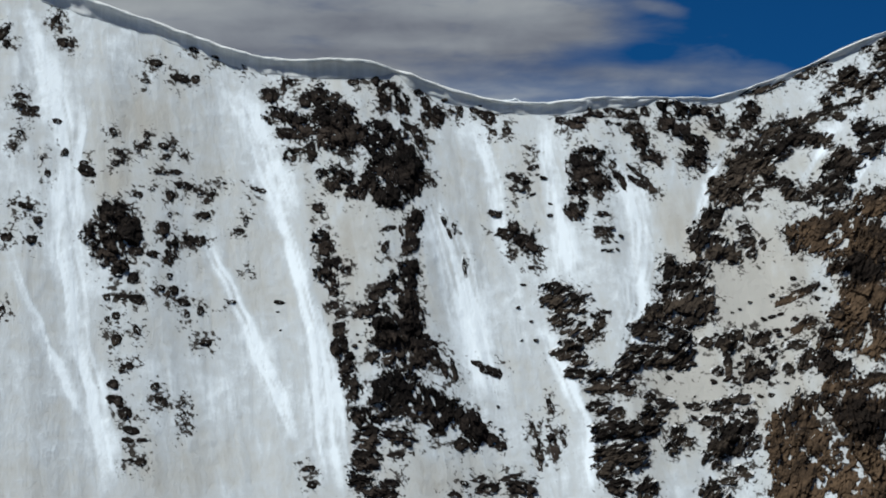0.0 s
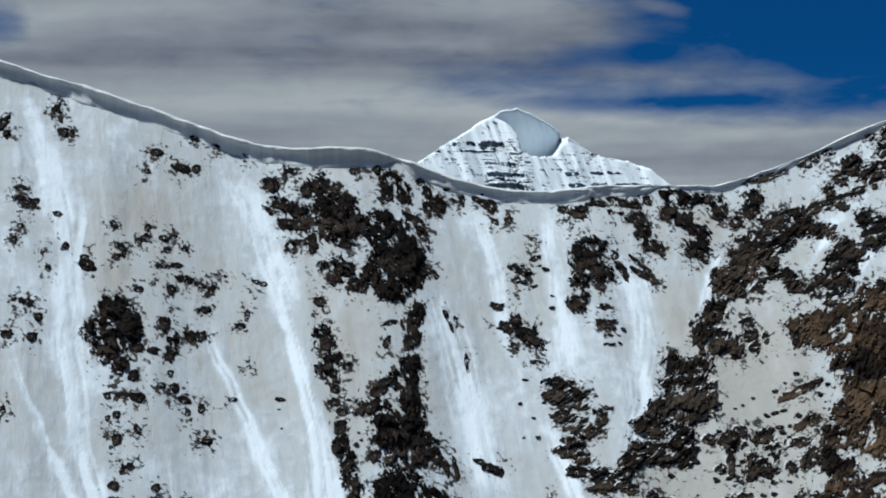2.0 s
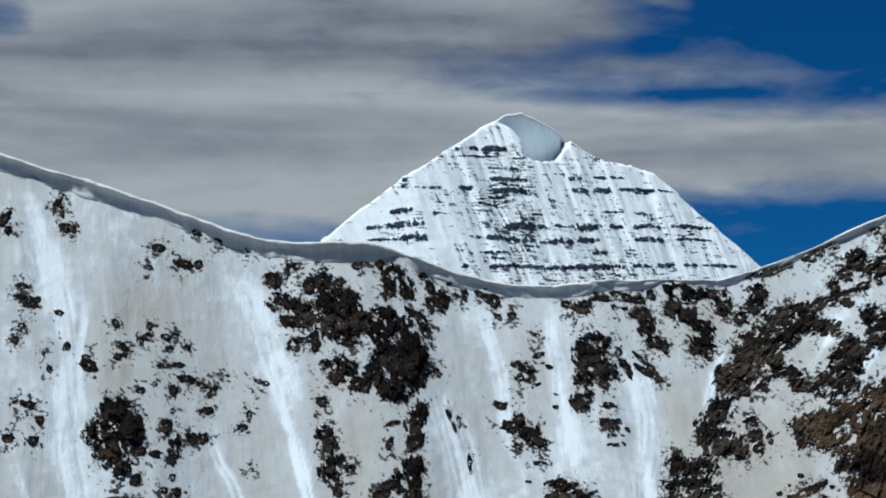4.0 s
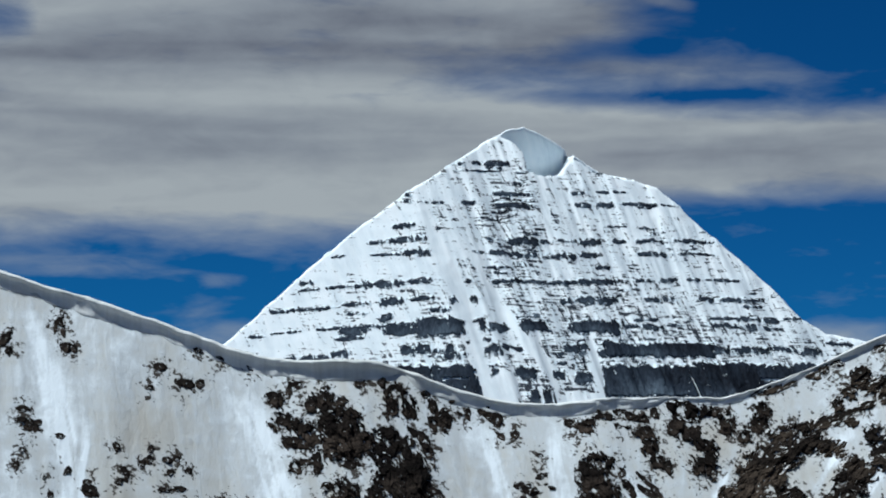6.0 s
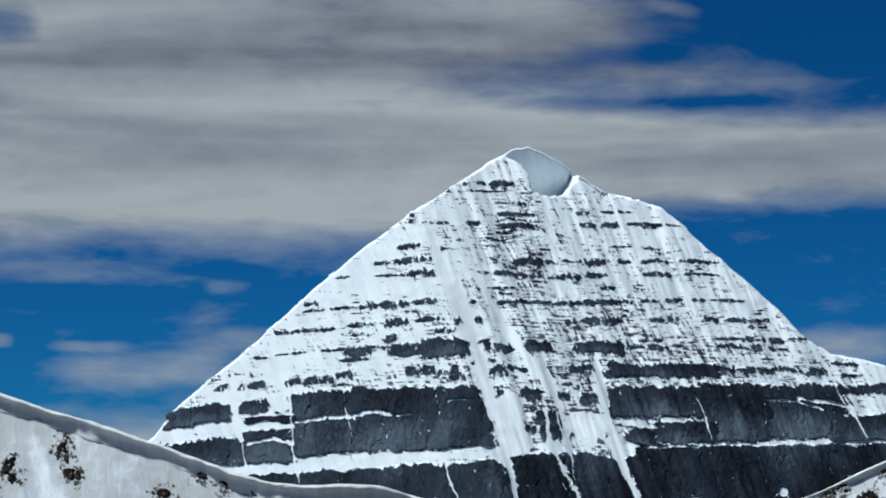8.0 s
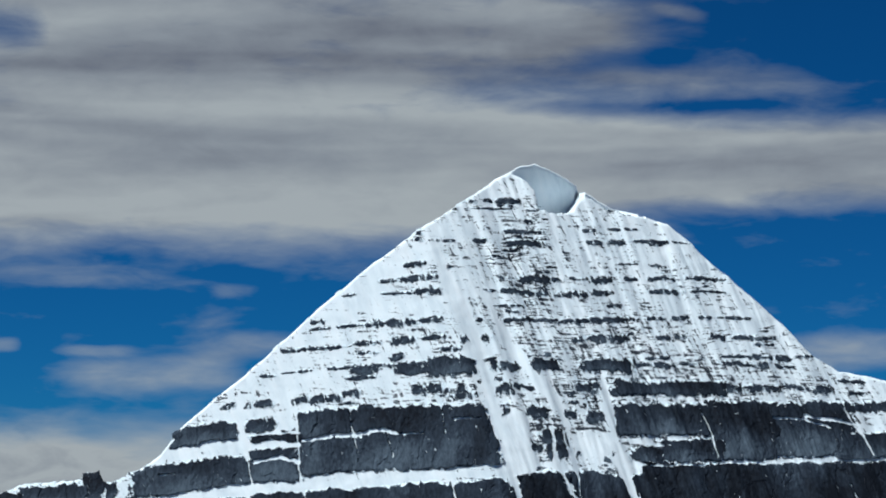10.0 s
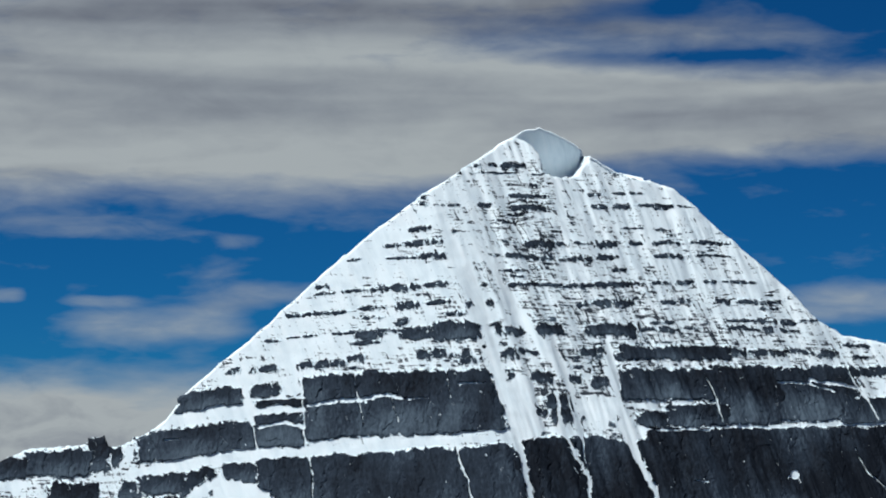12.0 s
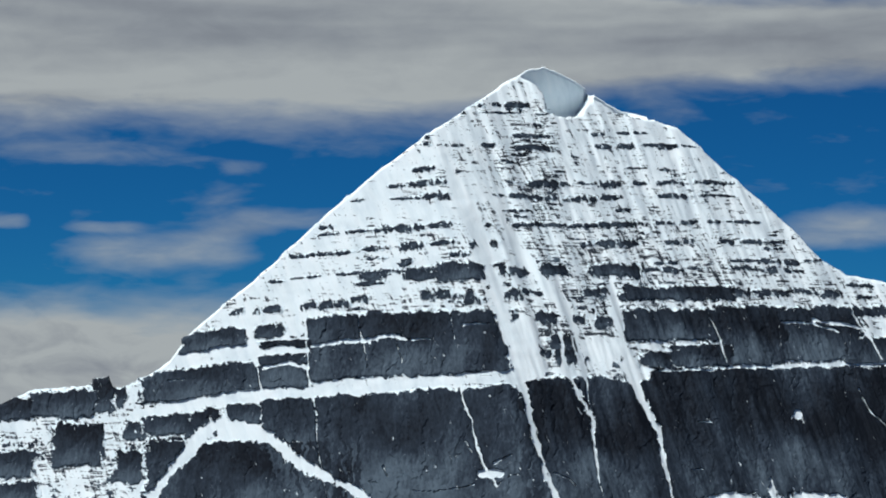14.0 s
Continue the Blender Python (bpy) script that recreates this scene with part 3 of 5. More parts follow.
RIB_CRAGS = [
    (-1.5, -39.2, 2.21, 2.02, -10), (-2.3, -42.2, 2.64, 2.36, 0), (-1.2, -45.7, 2.19, 2.8, 0), (-4.0, -41.0, 1.65, 0.94, 30),
    (-6.1, -42.8, 1.43, 0.7, 20), (-7.4, -44.8, 1.53, 1.05, 20), (-8.8, -47.3, 2.83, 1.04, 0), (-10.4, -48.3, 2.18, 0.92, 10),
    (-5.0, -50.6, 3.9, 2.06, 0), (-0.6, -50.3, 2.39, 2.98, 0), (-3.6, -53.7, 4.96, 2.94, 0), (0.5, -53.7, 1.84, 2.73, 0),
    (-6.9, -53.5, 2.16, 1.93, -30), (-1.7, -57.1, 3.66, 2.68, 0), (-4.9, -57.8, 2.36, 1.56, 0), (-8.1, -57.3, 1.07, 1.34, -40),
    (1.0, -58.2, 0.97, 1.23, 0),
]
RIB_SIDE = [
    (-14.2, -48.8, 0.98, 0.69, 0), (-14.7, -51.7, 0.87, 1.47, -10), (-14.6, -55.4, 1.4, 1.91, -15), (-13.2, -58.8, 1.5, 2, -10),
    (-12.3, -61.8, 1.7, 1.98, 0), (3.5, -57.2, 0.87, 1.8, 20), (5.6, -59.4, 0.65, 1.9, 25), (7.3, -59.8, 0.43, 1.68, 15),
    (3.1, -55.0, 0.98, 1.13, 0), (11.8, -58.4, 0.98, 0.45, -20), (14.5, -59.8, 1.52, 0.79, -25), (9.7, -38.0, 0.34, 1.69, 5),
    (6.1, -30.1, 0.28, 1.48, 20), (7.5, -30.1, 0.23, 0.87, 15), (12.9, -59.6, 0.88, 0.67, -10),
]
BASE_CRAGS = [
    (-11.4, -64.8, 1.38, 2.39, 0), (-3.6, -62.9, 4.68, 3.08, 0), (-1.7, -65.9, 5.72, 3.48, 0), (-6.9, -66.5, 2.11, 3.04, 0),
    (-10.1, -68.9, 2.32, 1.93, 0), (2.8, -66.5, 3.41, 3.05, 0), (4.9, -68.5, 2.98, 2.6, 0), (7.9, -67.1, 1.93, 1.96, -30),
    (9.6, -69.7, 2.57, 2.38, -20), (11.7, -71.8, 1.81, 1.94, -30), (14.4, -73.3, 1.7, 0.96, -35), (15.9, -74.1, 0.74, 0.75, 0),
    (4.2, -71.8, 1.16, 0.64, 0), (8.7, -73.8, 1.06, 1.07, 0), (11.0, -74.0, 0.85, 1.17, 0),
]
FOOT_CRAGS = [
    (-8.9, -72.6, 2.3, 2.76, 0), (-3.7, -72.5, 2.93, 1.49, 0), (-1.4, -73.6, 1.25, 0.85, 0), (-8.9, -77.1, 2.6, 1.88, 0),
    (-9.8, -80.7, 2.37, 2.27, 0), (-7.5, -82.8, 2.36, 1.23, 0), (-4.7, -81.4, 1.44, 0.62, 0), (-4.7, -83.4, 1.23, 0.61, 0),
    (-3.7, -76.1, 1.14, 0.52, 0), (13.2, -82.3, 1.89, 0.83, 10), (19.3, -81.9, 2.09, 1.46, -10), (21.1, -82.6, 0.94, 1.66, 0),
    (17.8, -80.2, 1.47, 0.42, 10), (9.0, -81.3, 0.63, 0.42, 0), (11.8, -80.5, 0.84, 0.31, 10), (7.2, -83.3, 1.25, 0.62, 0),
]
CHUTE_CHIPS = [
    (22.3, -71.3, 0.43, 1.84, 25), (23.0, -75.4, 0.53, 2.56, 5), (25.7, -73.8, 0.63, 3, 10), (27.5, -72.0, 0.32, 1.62, 10),
    (25.5, -66.6, 0.32, 1.43, 10), (19.8, -30.1, 1.48, 1.36, 0), (21.5, -32.7, 2.26, 1.59, 0), (23.0, -34.0, 1.47, 1.22, -30),
    (18.4, -32.0, 1.13, 0.85, 0), (17.2, -31.1, 0.79, 0.86, 0), (19.1, -35.3, 0.79, 0.49, -40), (24.7, -35.1, 0.45, 1.09, 15),
    (23.4, -38.6, 1.24, 0.48, 0), (21.8, -19.6, 1.28, 0.51, -10), (19.9, -18.6, 1.04, 0.51, 0), (20.0, -21.4, 0.8, 0.64, 0),
    (16.2, -27.1, 1.25, 0.74, -20),
]
CHUTE_CRAGS = [
    (35.4, -14.0, 3.48, 2.06, 0), (34.0, -17.1, 2.99, 3.48, 0), (36.3, -18.4, 2.09, 3.56, 0), (33.2, -21.6, 1.84, 1.64, 0),
    (37.2, -22.1, 0.81, 1.38, 0), (40.5, -15.7, 0.71, 1.16, 0), (32.5, -25.9, 1.82, 2, -20), (41.6, -19.0, 0.7, 1.91, 30),
    (39.1, -19.8, 0.7, 1.78, 20), (44.5, -17.0, 1.85, 0.38, -45), (45.1, -19.7, 1.5, 0.51, -40), (47.7, -21.0, 1.47, 0.5, -40),
    (46.7, -19.0, 1.15, 0.38, -40), (37.8, -27.1, 1.03, 0.5, 0), (37.4, -30.6, 1.38, 0.86, -20), (23.8, -12.5, 0.58, 0.39, 0),
    (24.2, -16.5, 0.81, 0.38, 20),
]
SADDLE_CRAGS = [
    (33.2, -6.6, 2.1, 1.07, 0), (34.7, -5.5, 1.4, 0.95, 0), (30.0, -5.6, 0.59, 0.81, 0), (37.7, -4.3, 1.66, 0.54, 0),
    (36.2, -2.7, 0.83, 0.83, 0), (45.7, -7.6, 1.88, 1.59, -30), (46.3, -10.5, 1.86, 1.96, -30), (47.7, -13.4, 1.62, 1.29, -40),
    (49.9, -14.7, 0.7, 1.15, 20), (45.3, -4.7, 1.18, 0.81, 0), (42.4, -4.3, 0.95, 0.81, 0), (40.2, -6.3, 0.59, 0.53, 0),
    (47.8, -3.2, 0.71, 1.09, 0), (40.7, -3.2, 0.94, 0.54, 0),
]
BREACH_CRAGS = [
    (53.3, -2.5, 2.85, 2.44, 0), (52.3, -6.0, 2.38, 2.42, -20), (54.8, -7.3, 2.11, 2.39, -30), (56.3, -3.3, 0.95, 2.43, 0),
    (58.4, -3.0, 1.31, 1.34, 0), (60.4, -3.2, 0.95, 0.81, 0), (57.4, -10.2, 2.79, 1.57, -35), (57.8, -13.9, 2.53, 2.21, -10),
    (58.8, -15.7, 1.86, 1.54, 0), (55.7, -15.3, 0.81, 1.16, 0), (62.3, -6.2, 1.65, 2.14, 0), (63.7, -4.5, 1.04, 1.59, 0),
    (70.3, -2.7, 1.96, 1.31, -20), (68.8, -5.8, 2.54, 1.59, 20), (66.2, -8.5, 1.63, 1.31, 20),
]
HIGH_BUTTRESS = [
    (82.5, 5.2, 1.93, 1.63, 0), (85.1, 7.5, 1.68, 1.1, 0), (81.1, 4.8, 1.12, 1.08, 0), (90.8, 3.5, 2.26, 2.28, 0),
    (87.7, 1.0, 1.67, 1.73, 30), (85.2, -2.2, 1.2, 1.44, 0), (93.6, 1.3, 2.44, 1.33, 0), (96.0, 2.7, 2.02, 2, 0),
    (97.7, 6.9, 1.68, 1.62, 0), (98.2, 10.7, 1.24, 1.5, 0), (95.0, 10.1, 1.01, 0.54, 0), (91.2, -2.1, 1.02, 0.54, 0),
    (94.2, -0.9, 0.65, 0.93, 0), (103.9, 5.0, 5.48, 4.02, 20), (74.1, 1.8, 2.08, 0.33, 20), (70.0, 1.3, 1.16, 0.27, 20),
]
BUTTRESS = [
    (74.4, -7.6, 2.05, 1.56, 20), (77.0, -7.1, 2.72, 1.31, 0), (81.3, -5.9, 3.49, 0.78, 10), (85.9, -4.2, 3.02, 0.52, 15),
    (87.4, -5.4, 0.98, 0.79, 0), (71.4, -10.1, 3.66, 2.64, 30), (77.6, -9.7, 4.26, 2.37, 0), (81.9, -10.5, 2.81, 1.68, 0),
    (84.5, -12.0, 1.31, 0.78, -20), (69.3, -14.5, 3.81, 3.64, 20), (74.5, -12.5, 2.93, 2.21, 0), (66.5, -17.3, 2.49, 3.08, 30),
    (70.5, -18.4, 3.36, 3.08, 0), (63.1, -22.1, 2.8, 3.54, 40), (66.5, -19.8, 2.9, 3.05, 0), (69.4, -19.9, 1.79, 2.56, 0),
]
RIGHT_RIBS = [
    (93.5, -10.0, 2.18, 2.6, 0), (91.5, -8.4, 2.02, 1.31, 30), (92.5, -13.2, 2.65, 2.05, 0), (87.2, -15.5, 2.59, 3.07, 30),
    (90.0, -15.0, 1.3, 1.79, 0), (84.7, -19.2, 2.31, 2.52, 0), (87.3, -19.3, 1.7, 2.01, 0), (75.3, -21.3, 1.54, 1.9, 0),
    (77.1, -23.1, 1.8, 0.88, 0), (73.0, -20.0, 1.37, 1.16, 0), (82.7, -21.7, 2.74, 1.87, 0), (79.5, -23.7, 1.73, 1.13, 0),
    (83.4, -25.3, 2.31, 1.61, 20), (85.9, -21.8, 1.38, 2, 0), (99.4, -10.6, 3.22, 3.08, 20),
]
DARK_BUTTRESS = [
    (75.1, -32.0, 1.77, 2.21, 0), (79.4, -31.8, 4.32, 3.18, 10), (86.0, -29.4, 5.82, 3.17, 15), (92.5, -24.8, 4.73, 2.72, 30),
    (83.5, -33.9, 4.56, 2.65, 0), (90.3, -32.8, 3.74, 4.33, 0), (83.8, -38.5, 2.64, 1.42, 10), (88.3, -39.7, 3.86, 4.49, 0),
    (87.0, -45.1, 4.53, 4.88, 0), (82.6, -49.3, 2.87, 2.76, 30), (87.6, -52.6, 3.55, 4.29, 0), (81.0, -53.8, 3.73, 2.16, 0),
    (74.7, -44.4, 3.05, 0.47, 25), (75.0, -50.9, 2.01, 0.8, 30), (75.1, -34.7, 1.12, 0.98, 0), (99.7, -36.6, 7.32, 13.11, 0),
    (101.1, -28.2, 6.15, 7.33, 20),
]
WEST_BUTTRESS = [
    (60.0, -27.6, 3.04, 2.24, 45), (57.6, -33.3, 2.6, 3.79, 20), (60.8, -34.5, 2.67, 2.93, 0), (63.2, -36.0, 1.89, 1.81, 0),
    (66.1, -30.3, 1.35, 0.99, 0), (66.5, -33.3, 1.78, 1.47, 0), (66.9, -35.5, 1, 0.97, 0), (69.2, -33.7, 0.54, 0.73, 0),
    (54.5, -39.3, 3.96, 1.91, 10), (53.4, -42.8, 4.43, 1.9, 0), (55.8, -46.6, 3.21, 2.34, 0), (51.6, -47.8, 3.94, 3.03, 0),
    (54.7, -49.4, 2.81, 1.28, 0), (50.7, -39.0, 1.88, 2.88, 10), (46.9, -47.7, 2.47, 1.87, 30),
]
GULLY_CRAGS = [
    (45.6, -51.2, 3.31, 2.31, 0), (52.1, -52.4, 2.27, 1.72, 0), (51.0, -55.1, 2.73, 2.17, 0), (48.4, -57.8, 3.72, 1.36, 0),
    (44.1, -55.6, 2.93, 1.26, 0), (41.7, -58.1, 2.88, 1.58, 0), (28.3, -43.1, 2.77, 1.07, -10), (27.6, -45.4, 2.1, 1.29, 0),
    (29.9, -47.1, 2.45, 1.06, 0), (28.0, -49.5, 1.53, 0.93, 0), (31.6, -45.4, 1.33, 1.76, 0), (30.8, -51.1, 2.65, 1.5, 0),
    (31.0, -54.6, 2.31, 1.71, 0), (28.8, -56.3, 1.85, 0.8, 0), (31.5, -57.6, 1.86, 1.13, 0), (33.4, -52.5, 0.76, 1.38, 0),
]
LEDGE_CRAGS = [
    (35.7, -49.9, 0.87, 1.28, 0), (56.2, -54.0, 1.07, 0.68, 0), (60.5, -54.1, 2.07, 1.48, 0), (62.3, -52.5, 1.09, 0.81, 0),
    (66.7, -53.5, 2.12, 1.37, 0), (63.9, -58.0, 1.29, 1.13, 0), (66.0, -59.7, 2.35, 1.58, 0), (63.7, -60.4, 1.27, 1.46, 0),
    (67.7, -57.9, 1.15, 1.91, 0), (69.2, -55.7, 1.18, 1.02, 0), (73.5, -54.7, 2.09, 0.8, 0), (57.9, -59.7, 0.86, 0.56, 0),
    (59.9, -58.6, 0.54, 1.46, 0), (60.4, -61.4, 0.86, 0.56, 0), (71.2, -59.2, 0.83, 0.67, 0), (73.9, -58.1, 1.15, 1.23, 0),
    (75.8, -56.5, 1.15, 1.02, 0),
]
STEP_CRAGS = [
    (30.7, -60.2, 1.63, 0.79, 0), (35.0, -61.4, 2.48, 1.45, 0), (36.6, -63.1, 3.45, 1.44, 0), (40.0, -61.0, 1.86, 1.9, 0),
    (40.3, -63.5, 1.19, 0.89, 0), (44.5, -64.8, 0.89, 0.88, 0), (34.7, -66.9, 1.8, 1.2, 0), (37.8, -68.0, 1.4, 0.98, 0),
    (36.1, -71.4, 3.39, 2.26, 20), (40.9, -71.4, 3.41, 2.05, 10), (44.2, -69.1, 1.87, 2.51, 0), (47.0, -67.5, 0.87, 2.09, -30),
    (37.5, -75.5, 4.23, 2.02, 10), (41.7, -74.5, 2.15, 1.6, 0), (36.2, -78.7, 2.71, 1.58, 0), (40.4, -77.6, 2.74, 1.37, 0),
    (38.1, -81.8, 1.99, 1.35, 0),
]
FOOT_BLOCKS = [
    (42.7, -82.9, 1.68, 2.28, -15), (49.4, -71.9, 1.38, 1.62, -20), (50.8, -73.4, 1.18, 0.86, 0), (48.1, -74.5, 1.17, 1.28, 0),
    (53.0, -66.7, 0.96, 0.44, 0), (58.4, -66.9, 2.73, 1.2, 0), (56.5, -69.6, 1.78, 0.76, 0), (62.9, -68.5, 1.37, 1.42, 0),
    (60.0, -72.3, 3.36, 2.37, 0), (58.2, -74.5, 3.12, 1.71, 0), (55.9, -77.1, 1.79, 1.59, 0), (63.4, -73.9, 0.93, 0.64, 0),
    (61.6, -65.3, 1.71, 0.66, 0), (60.3, -79.2, 1.43, 0.95, 0), (55.4, -82.9, 2.07, 1.66, 0), (58.1, -80.8, 1.14, 0.52, 0),
    (68.7, -23.4, 1.12, 0.63, 0),
]
OCHRE_BUTTRESS = [
    (70.5, -71.4, 3.52, 3.66, 0), (75.1, -67.1, 4.41, 2.17, 15), (79.8, -62.9, 3.77, 1.1, 10), (86.0, -61.8, 3.56, 1.1, 10),
    (75.6, -71.4, 5.36, 5.79, 0), (83.0, -69.3, 5.43, 5.81, 0), (69.7, -77.8, 3.33, 4.63, 0), (68.0, -75.6, 2.2, 3.61, 0),
    (80.9, -77.8, 5.35, 5.65, 0), (69.1, -83.0, 3.37, 2.69, 0), (77.0, -84.2, 5.28, 2.46, 0), (84.8, -80.9, 2.96, 5.58, 0),
    (81.0, -59.9, 2.7, 1.67, 0), (78.3, -58.2, 1.69, 2.25, 0), (94.4, -71.3, 6.1, 13.79, 0), (72.9, -83.8, 4.97, 6.18, 0),
]
LEFT_CRAGS = [
    (-58.8, -28.2, 2.96, 2.89, 0), (-62.2, -32.5, 2.95, 2.02, 20), (-59.1, -36.0, 3.56, 3.07, -20), (-56.2, -32.4, 2.87, 3.58, 0),
    (-56.7, -39.4, 1.81, 1.98, -20), (-54.3, -41.9, 0.84, 1.04, 0), (-49.4, -31.5, 0.95, 1.32, 0), (-47.4, -35.6, 1.17, 2.03, 10),
    (-47.8, -38.0, 0.84, 1.06, 0), (-44.4, -34.0, 1.19, 0.96, -10), (-42.2, -33.7, 1.19, 0.96, -15), (-51.0, -37.0, 0.84, 0.47, 0),
    (-54.3, -36.4, 1.17, 0.71, 0), (-46.3, -22.0, 1.53, 0.74, -15), (-48.8, -24.4, 0.97, 0.98, 0), (-41.2, -24.5, 0.55, 1.24, -30),
]
# the last two rows are crest shadows, built as dark rock patches
LEFT_ROCKS_SHADOWS = [
    (-75.2, 14.8, 1.03, 2.07, -10), (-74.2, 13.1, 0.91, 1.11, 0), (-72.3, 9.6, 1.37, 0.82, -20), (-85.3, 11.2, 0.69, 1.76, -30),
    (-84.1, 8.8, 0.91, 0.94, -40), (-78.6, -6.4, 2.04, 0.77, -25), (-80.0, -3.2, 0.98, 0.39, -10), (-76.8, -5.9, 0.78, 0.52, 0),
    (-72.2, -8.7, 0.86, 0.51, -20), (-54.1, 5.7, 0.9, 0.68, 0), (-48.1, 2.2, 2.26, 0.95, -10), (-45.8, 2.3, 0.91, 1.08, 0),
    (-65.1, -19.4, 1.68, 0.99, -20), (-65.8, -17.7, 0.67, 0.37, 0), (-46.3, 9.4, 1.38, 0.55, -20), (-42.2, 8.3, 1.04, 0.55, -20),
]
LEFT_CHIPS = [
    (-60.9, -10.6, 0.54, 0.89, 20), (-58.8, -15.9, 0.53, 1.38, 20), (-59.7, -17.8, 0.76, 0.62, 0), (-55.7, -14.1, 0.44, 0.51, 0),
    (-54.3, -13.3, 0.55, 0.64, 0), (-54.3, -11.2, 0.44, 0.64, 0), (-50.8, -13.6, 0.76, 0.51, -20), (-49.2, -13.1, 0.66, 0.51, 0),
    (-50.9, -19.3, 0.87, 0.31, 0), (-48.2, -19.2, 0.88, 0.31, 0), (-50.1, -15.9, 0.54, 0.44, 0), (-46.8, -15.7, 0.55, 0.44, 0),
    (-42.9, -23.3, 0.98, 0.5, -20), (-42.0, -28.4, 1.2, 0.61, 0), (-32.4, -22.4, 0.78, 0.37, -10), (-30.7, -22.8, 0.67, 0.37, -10),
    (-79.8, -14.4, 0.43, 0.63, 0),
]
LEFT_STONES = [
    (-46.8, -44.4, 0.94, 1.04, -30), (-44.5, -46.6, 0.95, 0.46, -15), (-48.9, -43.9, 0.62, 0.46, 0), (-43.8, -49.1, 0.52, 0.57, -30),
    (-41.2, -48.3, 0.42, 0.68, 0), (-53.4, -46.3, 1.04, 0.8, -20), (-56.1, -45.8, 0.85, 0.46, 0), (-58.8, -45.8, 0.42, 0.46, 0),
    (-52.7, -52.5, 0.63, 0.9, 30), (-56.4, -54.2, 0.62, 1, 0), (-58.3, -50.3, 0.42, 0.56, 0), (-56.8, -49.7, 0.53, 0.56, 0),
    (-39.8, -54.7, 0.95, 0.56, 0), (-41.1, -54.5, 0.41, 0.34, 0), (-34.7, -31.7, 0.77, 0.48, 0), (-33.7, -29.2, 0.33, 0.86, 0),
    (-47.5, -41.5, 0.41, 0.58, 0),
]
LEFT_LOW = [
    (-75.5, -27.4, 1.4, 0.72, 0), (-73.5, -30.4, 0.73, 0.71, -40), (-78.9, -34.0, 0.96, 0.82, -20), (-74.1, -34.5, 0.74, 0.83, -45),
    (-77.7, -26.9, 0.85, 0.36, 0), (-77.7, -49.0, 0.41, 1.01, 0), (-53.8, -59.7, 1.25, 1.09, -20), (-56.1, -62.9, 0.82, 0.76, 0),
    (-55.3, -66.2, 1.54, 0.85, -10), (-53.4, -68.3, 1.21, 0.95, -30), (-47.2, -66.1, 1.62, 0.86, -30), (-48.4, -63.4, 0.61, 0.54, -30),
    (-51.8, -71.6, 1.32, 0.53, -15), (-51.1, -73.5, 1.52, 0.26, 0), (-51.8, -77.2, 0.7, 0.36, 0), (-49.8, -77.5, 0.8, 0.52, 0),
]
LEFT_SPECKS = [
    (-43.1, -66.6, 0.36, 0.43, 0), (-42.9, -68.7, 0.36, 0.43, 0), (-42.8, -70.8, 0.36, 0.37, 0), (-55.6, 1.4, 0.45, 0.4, 0),
    (-79.0, -11.6, 0.38, 0.44, 0), (-69.9, -15.6, 0.54, 0.75, -20), (-74.0, -17.0, 0.32, 0.37, 0), (-72.6, -20.4, 0.42, 0.49, 0),
    (-48.5, -28.5, 0.32, 0.36, 0), (-54.8, -24.4, 0.65, 0.49, 0), (-52.2, -23.1, 0.43, 0.37, 0), (-35.5, -46.5, 0.43, 0.23, 0),
    (-32.6, -40.0, 0.33, 0.24, 0), (-19.7, -78.6, 0.82, 0.42, 0), (-18.9, -81.5, 0.71, 0.41, 0), (-38.6, -21.3, 0.56, 0.31, 0),
]
